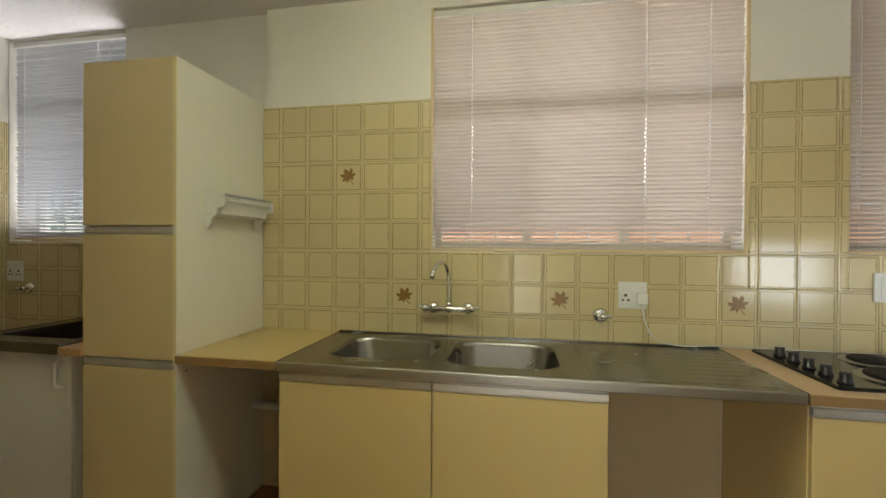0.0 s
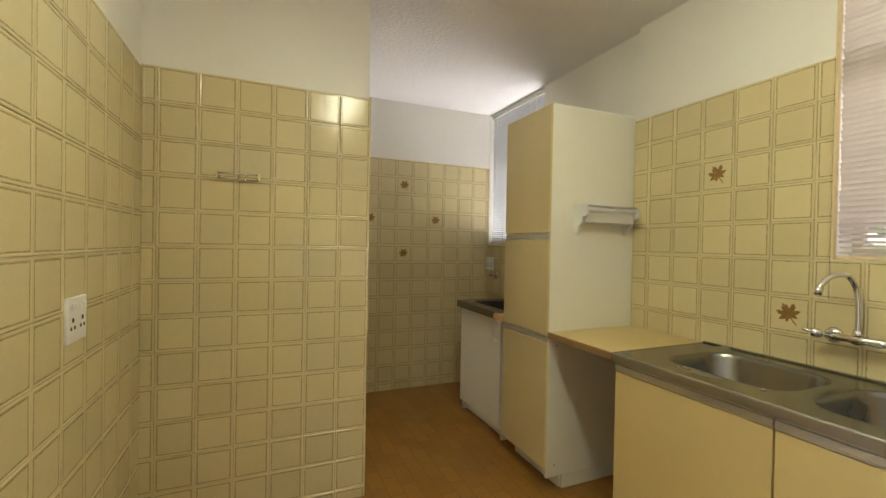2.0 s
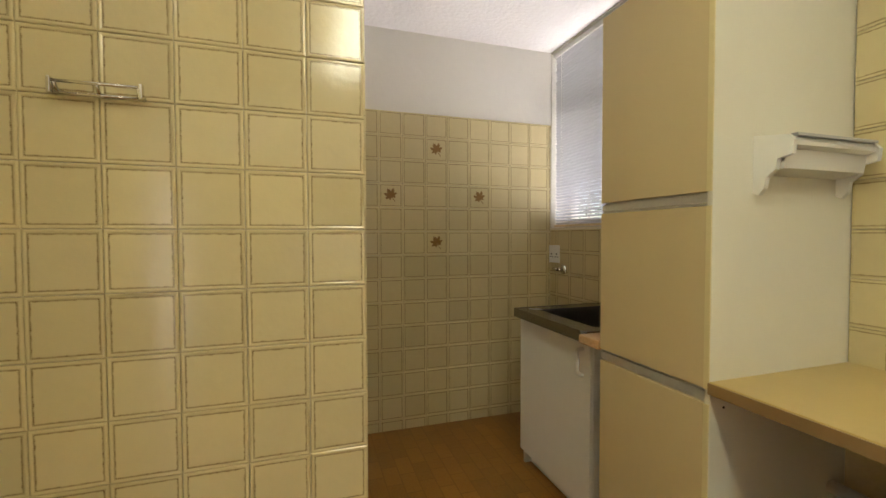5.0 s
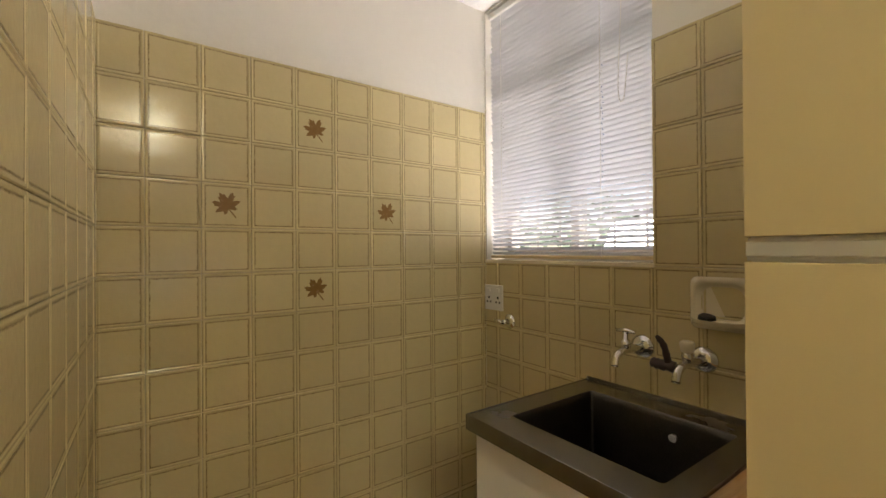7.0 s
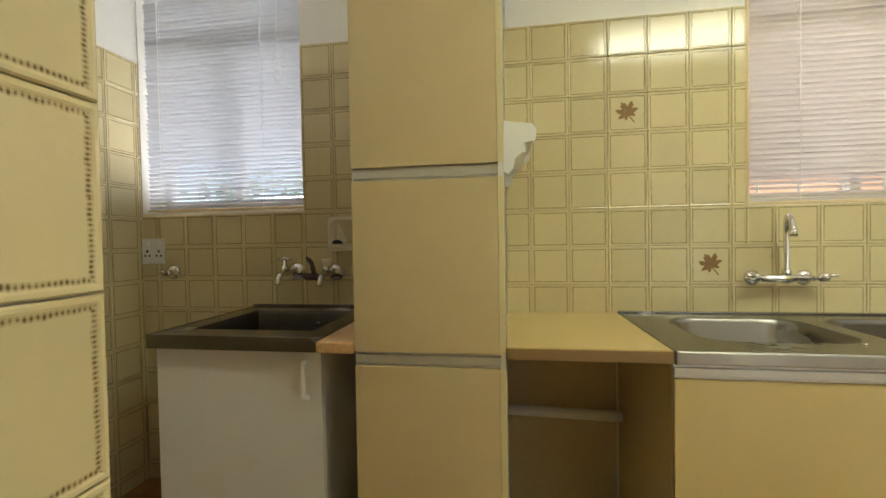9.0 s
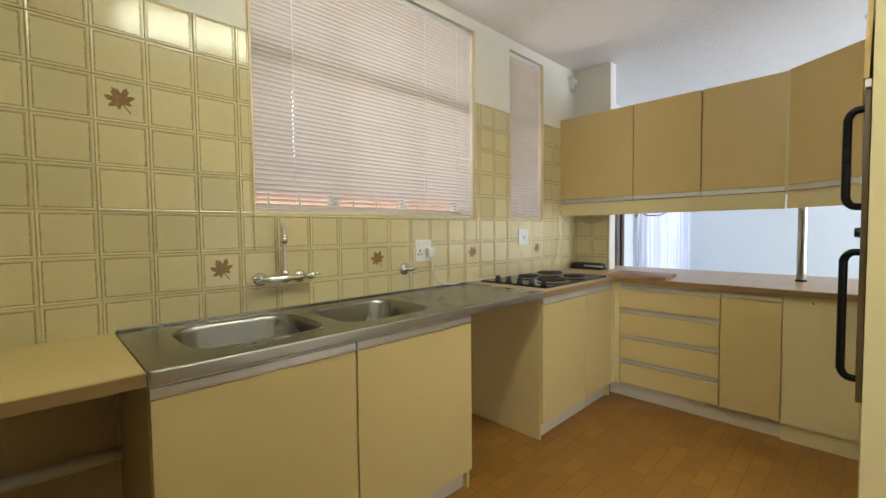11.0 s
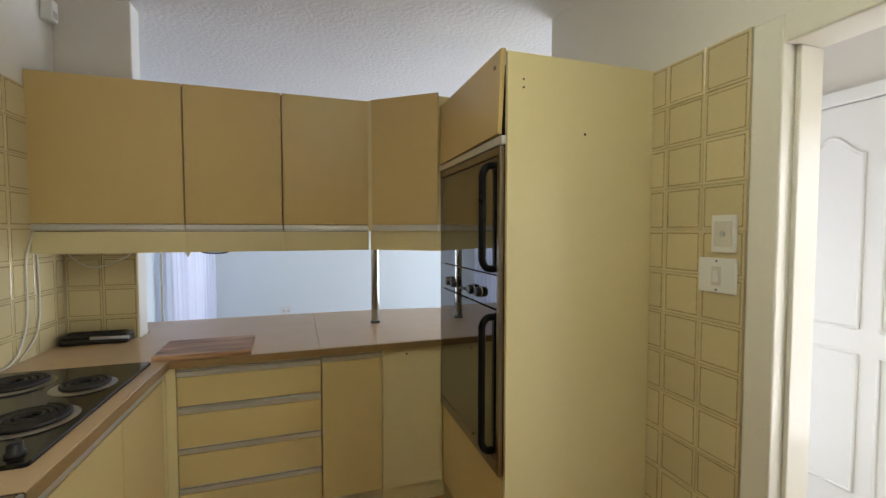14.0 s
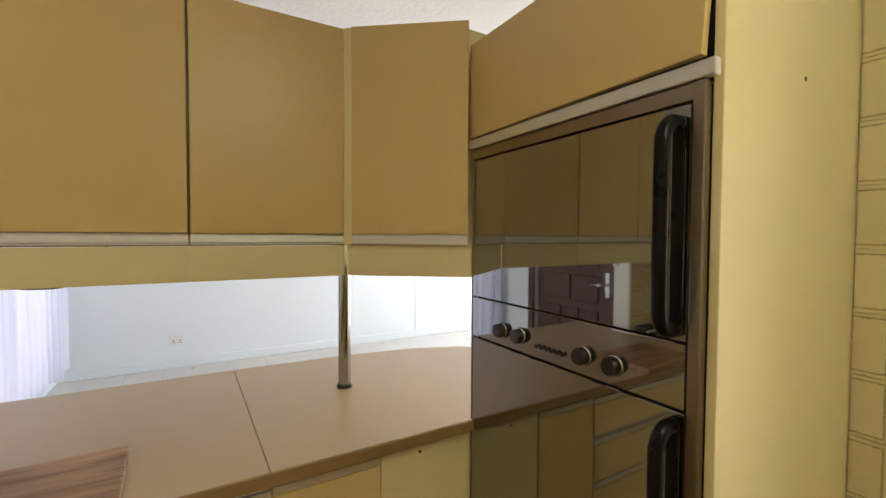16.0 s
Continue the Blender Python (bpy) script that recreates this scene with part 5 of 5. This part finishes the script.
ld = part("door", boxed(LX0, LX1, LY, LY + 0.018, 0.082, LZ - 0.05, 0.002), BOARD_WHITE, lc)
part("handle", tube(bmesh.new(), arc([(-1.995, LY, 0.79), (-1.995, LY - 0.022, 0.788), (-1.995, LY - 0.03, 0.775), (-1.995, LY - 0.03, 0.735), (-1.995, LY - 0.03, 0.695), (-1.995, LY - 0.022, 0.682), (-1.995, LY, 0.672)], 4), 0.0088, 8), PLASTIC, ld, "white plastic handle")
part("plinth", boxed(LX0 + 0.02, LX1 - 0.018, LY + 0.06, LY + 0.075, 0.001, 0.084), BOARD_WHITE, lc)
lt = thing("laundry_tub", ((LX0 + LX1) / 2, 1.78, LZ - 0.046), "deep stained stainless steel laundry tub", "sink")
bm = bmesh.new()
plate_with_bowl(bm, LX0 + 0.006, -1.936, 1.492, YNS - 0.012, LZ, (-2.46, -2.0, 1.59, 1.985), 0.012, 0.28, 0.012)
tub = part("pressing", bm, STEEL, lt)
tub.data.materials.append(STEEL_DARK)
# bowl faces get the darker steel: stains plus the bowl's shade as colour
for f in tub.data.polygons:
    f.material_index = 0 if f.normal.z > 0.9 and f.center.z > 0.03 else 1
bm = bmesh.new()
box(bm, LX0, -1.93, 1.485, 1.4919, LZ - 0.046, LZ + 0.002, 0.002)
box(bm, LX0, LX0 + 0.0058, 1.492, YNS - 0.012, LZ - 0.046, LZ + 0.002, 0.002)
box(bm, -1.9359, -1.93, 1.492, YNS - 0.012, LZ - 0.046, LZ + 0.002, 0.002)
box(bm, LX0, -1.93, YNS - 0.0118, YNS - 0.004, LZ - 0.02, LZ + 0.012, 0.002)
part("rim", bm, STEEL, lt)
part("waste", tube(bmesh.new(), [(-2.23, 1.77, LZ - 0.2805), (-2.23, 1.77, LZ - 0.275)], [0.045, 0.042], 20), STEEL, lt)
part("overflow", tube(bmesh.new(), [(-2.16, 1.97, LZ - 0.055), (-2.16, 1.955, LZ - 0.057)], [0.014, 0.012], 12), CHROME, lt)
single("filler_board", boxed(-1.929, CX0 - 0.001, 1.456, YNS - 0.003, LZ - 0.040, LZ - 0.004, 0.006, 3), PINE, "pale pine filler board between tub and cupboard", "board")

# chrome rail on the partition
rl = thing("towel_rail", (XP + 0.03, -0.055, 1.60), "small chrome double towel rail on the tiles", "rail")
for z, d in ((1.628, 0.045), (1.606, 0.03)):
    part("bar", tube(bmesh.new(), [(XP + d, -0.142, z), (XP + d, 0.032, z)], 0.004, 8), CHROME, rl)
for y in (-0.135, -0.055, 0.025):
    part("post", tube(bmesh.new(), [(XP + 0.007, y, 1.612), (XP + 0.03, y, 1.608), (XP + 0.045, y, 1.628)], [0.007, 0.0045, 0.004], 8), CHROME, rl)
part("end_stop", boxed(XP + 0.036, XP + 0.052, -0.146, -0.138, 1.60, 1.636, 0.002), CHROME, rl)
part("end_stop", boxed(XP + 0.036, XP + 0.052, 0.028, 0.036, 1.60, 1.636, 0.002), CHROME, rl)

# ---- wall tiles ----
P = 0.155
MESHES = {}


def tile_mesh(u0, u1, v0, v1):
    """A tile cut to u0..u1, v0..v1 round its own centre, with a raised lip along uncut edges."""
    key = tuple(round(c, 3) for c in (u0, u1, v0, v1))
    if key in MESHES:
        return MESHES[key]
    g = 0.0009
    rings = []
    for inset, d in ((g, 0.0), (g, 0.0045), (g + 0.0018, 0.0062), (g + 0.0052, 0.0064), (g + 0.0085, 0.0052)):
        rings.append([(u0 + inset, v0 + inset, d), (u1 - inset, v0 + inset, d), (u1 - inset, v1 - inset, d), (u0 + inset, v1 - inset, d)])
    verts = [p for r in rings for p in r]
    faces = [(4 * i + k, 4 * i + (k + 1) % 4, 4 * i + 4 + (k + 1) % 4, 4 * i + 4 + k) for i in range(len(rings) - 1) for k in range(4)]
    n = 4 * (len(rings) - 1)
    faces.append((n, n + 1, n + 2, n + 3))
    me = bpy.data.meshes.new("tile")
    me.from_pydata(verts, [], faces)
    me.materials.append(TILE)
    MESHES[key] = me
    return me


def leaf_mesh():
    """A painted maple leaf with pointed lobes and a stalk."""
    lobes = ((90, 1.0), (80, 0.76), (74, 0.84), (66, 0.62), (58, 0.50), (50, 0.82), (40, 1.0), (32, 0.80), (26, 0.84), (16, 0.50), (4, 0.74), (-6, 0.90), (-16, 0.66), (-30, 0.46), (-46, 0.66), (-60, 0.54), (-75, 0.28))
    half = [(r * math.cos(radians(a)), r * math.sin(radians(a))) for a, r in lobes]
    left = [(-x * 0.92, y * 0.96) for x, y in half[::-1]][:-1]
    stalk = [(0.05, -0.35), (0.15, -0.92), (0.07, -0.95), (-0.03, -0.35)]
    outline = half + stalk + left
    me = bpy.data.meshes.new("leaf_motif")
    s = 0.052
    ca, sa = math.cos(radians(28)), math.sin(radians(28))
    verts = [(0, 0, 0.0057)] + [(s * (x * ca - y * sa), s * (x * sa + y * ca), 0.0057) for x, y in outline]
    n = len(outline)
    me.from_pydata(verts, [], [(0, k + 1, (k + 1) % n + 1) for k in range(n)])
    me.materials.append(LEAF)
    return me


LEAF_MESH = leaf_mesh()


def tile_wall(wall, origin, along_dir, normal, a0, a1, z0, z1, holes=(), leaves=(), phase=0.0):
    """Tiles one wall from z1 down to z0; phase is where a joint stands along it."""
    d, n = Vector(along_dir), Vector(normal)
    o = Vector(origin)
    rot = Matrix(((d.x, 0, n.x), (d.y, 0, n.y), (0, 1, 0))).to_4x4()
    rows = int(math.ceil((z1 - z0) / P - 1e-6))
    first = int(math.floor((a0 - phase) / P + 1e-6))
    last = int(math.ceil((a1 - phase) / P - 1e-6))
    rnd = random.Random(int(abs(a0 * 100)) + 7)
    for i in range(first, last):
        ca = phase + (i + 0.5) * P
        ua, ub = max(a0, ca - P / 2) - ca, min(a1, ca + P / 2) - ca
        for j in range(rows):
            cz = z1 - (j + 0.5) * P
            va, vb = max(z0, cz - P / 2) - cz, P / 2
            pieces = [(ua, ub, va, vb)]
            for h0, h1, k0, k1 in holes:
                nxt = []
                for p0, p1, q0, q1 in pieces:
                    x0, x1, y0, y1 = p0 + ca, p1 + ca, q0 + cz, q1 + cz
                    if x1 <= h0 or x0 >= h1 or y1 <= k0 or y0 >= k1:
                        nxt.append((p0, p1, q0, q1))
                        continue
                    if x0 < h0:
                        nxt.append((p0, h0 - ca, q0, q1))
                    if x1 > h1:
                        nxt.append((h1 - ca, p1, q0, q1))
                    m0, m1 = max(x0, h0) - ca, min(x1, h1) - ca
                    if y0 < k0:
                        nxt.append((m0, m1, q0, k0 - cz))
                    if y1 > k1:
                        nxt.append((m0, m1, k1 - cz, q1))
                pieces = nxt
            for p in pieces:
                if p[1] - p[0] < 0.012 or p[3] - p[2] < 0.012:
                    continue
                t = new("tile", tile_mesh(*p))
                t.parent = wall
                tilt = Matrix.Rotation(radians(rnd.uniform(-0.35, 0.35)), 4, "X") @ Matrix.Rotation(radians(rnd.uniform(-0.35, 0.35)), 4, "Y")
                t.matrix_basis = Matrix.Translation(o + d * ca + Vector((0, 0, cz)) + n * rnd.uniform(0.0012, 0.002)) @ rot @ tilt
                if any(abs(la - ca) < 0.05 and abs(lz - cz) < 0.06 for la, lz in leaves):
                    lf = new("leaf_motif", LEAF_MESH)
                    lf.parent = t
                    tagged(lf, "brown painted maple leaf")


NL = [(-0.85, 1.684)] + [(-0.54 + 0.775 * k, 1.064) for k in range(4)]
WL = [(1.219, 1.854), (1.529, 1.544), (0.909, 1.544), (1.219, 1.234)]
W1H, W2H, W3H = (WIN1[0], WIN1[1], WIN1[2], 3), (WIN2[0], WIN2[1], WIN2[2], 3), (WIN3[0], WIN3[1], WIN3[2], 3)
for nm, spec in (("grout_north", ("x", YN - 0.0015, 0.0015, CX1 + 0.002, 2.398, TOPZ - 0.02, 2.071, [W1H, W2H])),
                 ("grout_scullery", ("x", YNS - 0.0015, 0.0015, XW + 0.002, -1.80, 0.0, 2.10, [W3H])),
                 ("grout_west", ("y", XW, 0.0015, YP + 0.002, YNS - 0.002, 0.0, 2.085, [])),
                 ("grout_partition", ("y", XP, 0.0015, YS + 0.002, YP, 0.0, 2.072, [])),
                 ("grout_partition_back", ("x", YP, 0.0015, XW + 0.002, XP, 0.0, 2.085, [])),
                 ("grout_south_a", ("x", YS, 0.0015, XP + 0.002, DOOR[0] - 0.068, 0.0, 2.055, [])),
                 ("grout_south_b", ("x", YS, 0.0015, DOOR[1] + 0.068, TX0 - 0.001, 0.0, 2.055, [])),
                 ("grout_stub", ("y", 2.3985, 0.0015, 1.732, YN - 0.002, TOPZ, 2.071, []))):
    ax, at, th, a0, a1, z0, z1, hl = spec
    structure("trim_" + nm, wall_boxes(bmesh.new(), ax, at, th, a0, a1, z0, z1, hl), GROUT, "sandy tile grout")
tile_wall(wall_north, (0, YN - 0.0015, 0), (1, 0, 0), (0, -1, 0), CX1 + 0.002, 2.397, TOPZ - 0.012, 2.0715, [W1H, W2H], NL, -0.9275)
tile_wall(wall_scullery, (0, YNS - 0.0015, 0), (1, 0, 0), (0, -1, 0), XW + 0.008, -1.80, 0.0, 2.10, [W3H], (), -2.13)
tile_wall(wall_west, (XW + 0.0015, 0, 0), (0, 1, 0), (1, 0, 0), YP + 0.008, YNS - 0.008, 0.0, 2.0865, (), WL, 1.1415)
tile_wall(wall_partition, (XP + 0.0015, 0, 0), (0, 1, 0), (1, 0, 0), YS + 0.008, YP + 0.006, 0.0, 2.0725, (), (), 0.5555)
tile_wall(wall_partition, (0, YP + 0.0015, 0), (-1, 0, 0), (0, 1, 0), -XP, -XW - 0.008, 0.0, 2.0865, (), (), -XP)
tile_wall(wall_south, (0, YS + 0.0015, 0), (-1, 0, 0), (0, 1, 0), -DOOR[0] + 0.068, -XP - 0.008, 0.0, 2.055, (), (), -0.773)
tile_wall(wall_south, (0, YS + 0.0015, 0), (-1, 0, 0), (0, 1, 0), -TX0 + 0.001, -DOOR[1] - 0.068, 0.0, 2.055, (), (), -0.773)
tile_wall(wall_stub, (2.3985, 0, 0), (0, -1, 0), (-1, 0, 0), -YN + 0.008, -1.732, TOPZ, 2.0715, (), (), -1.732)
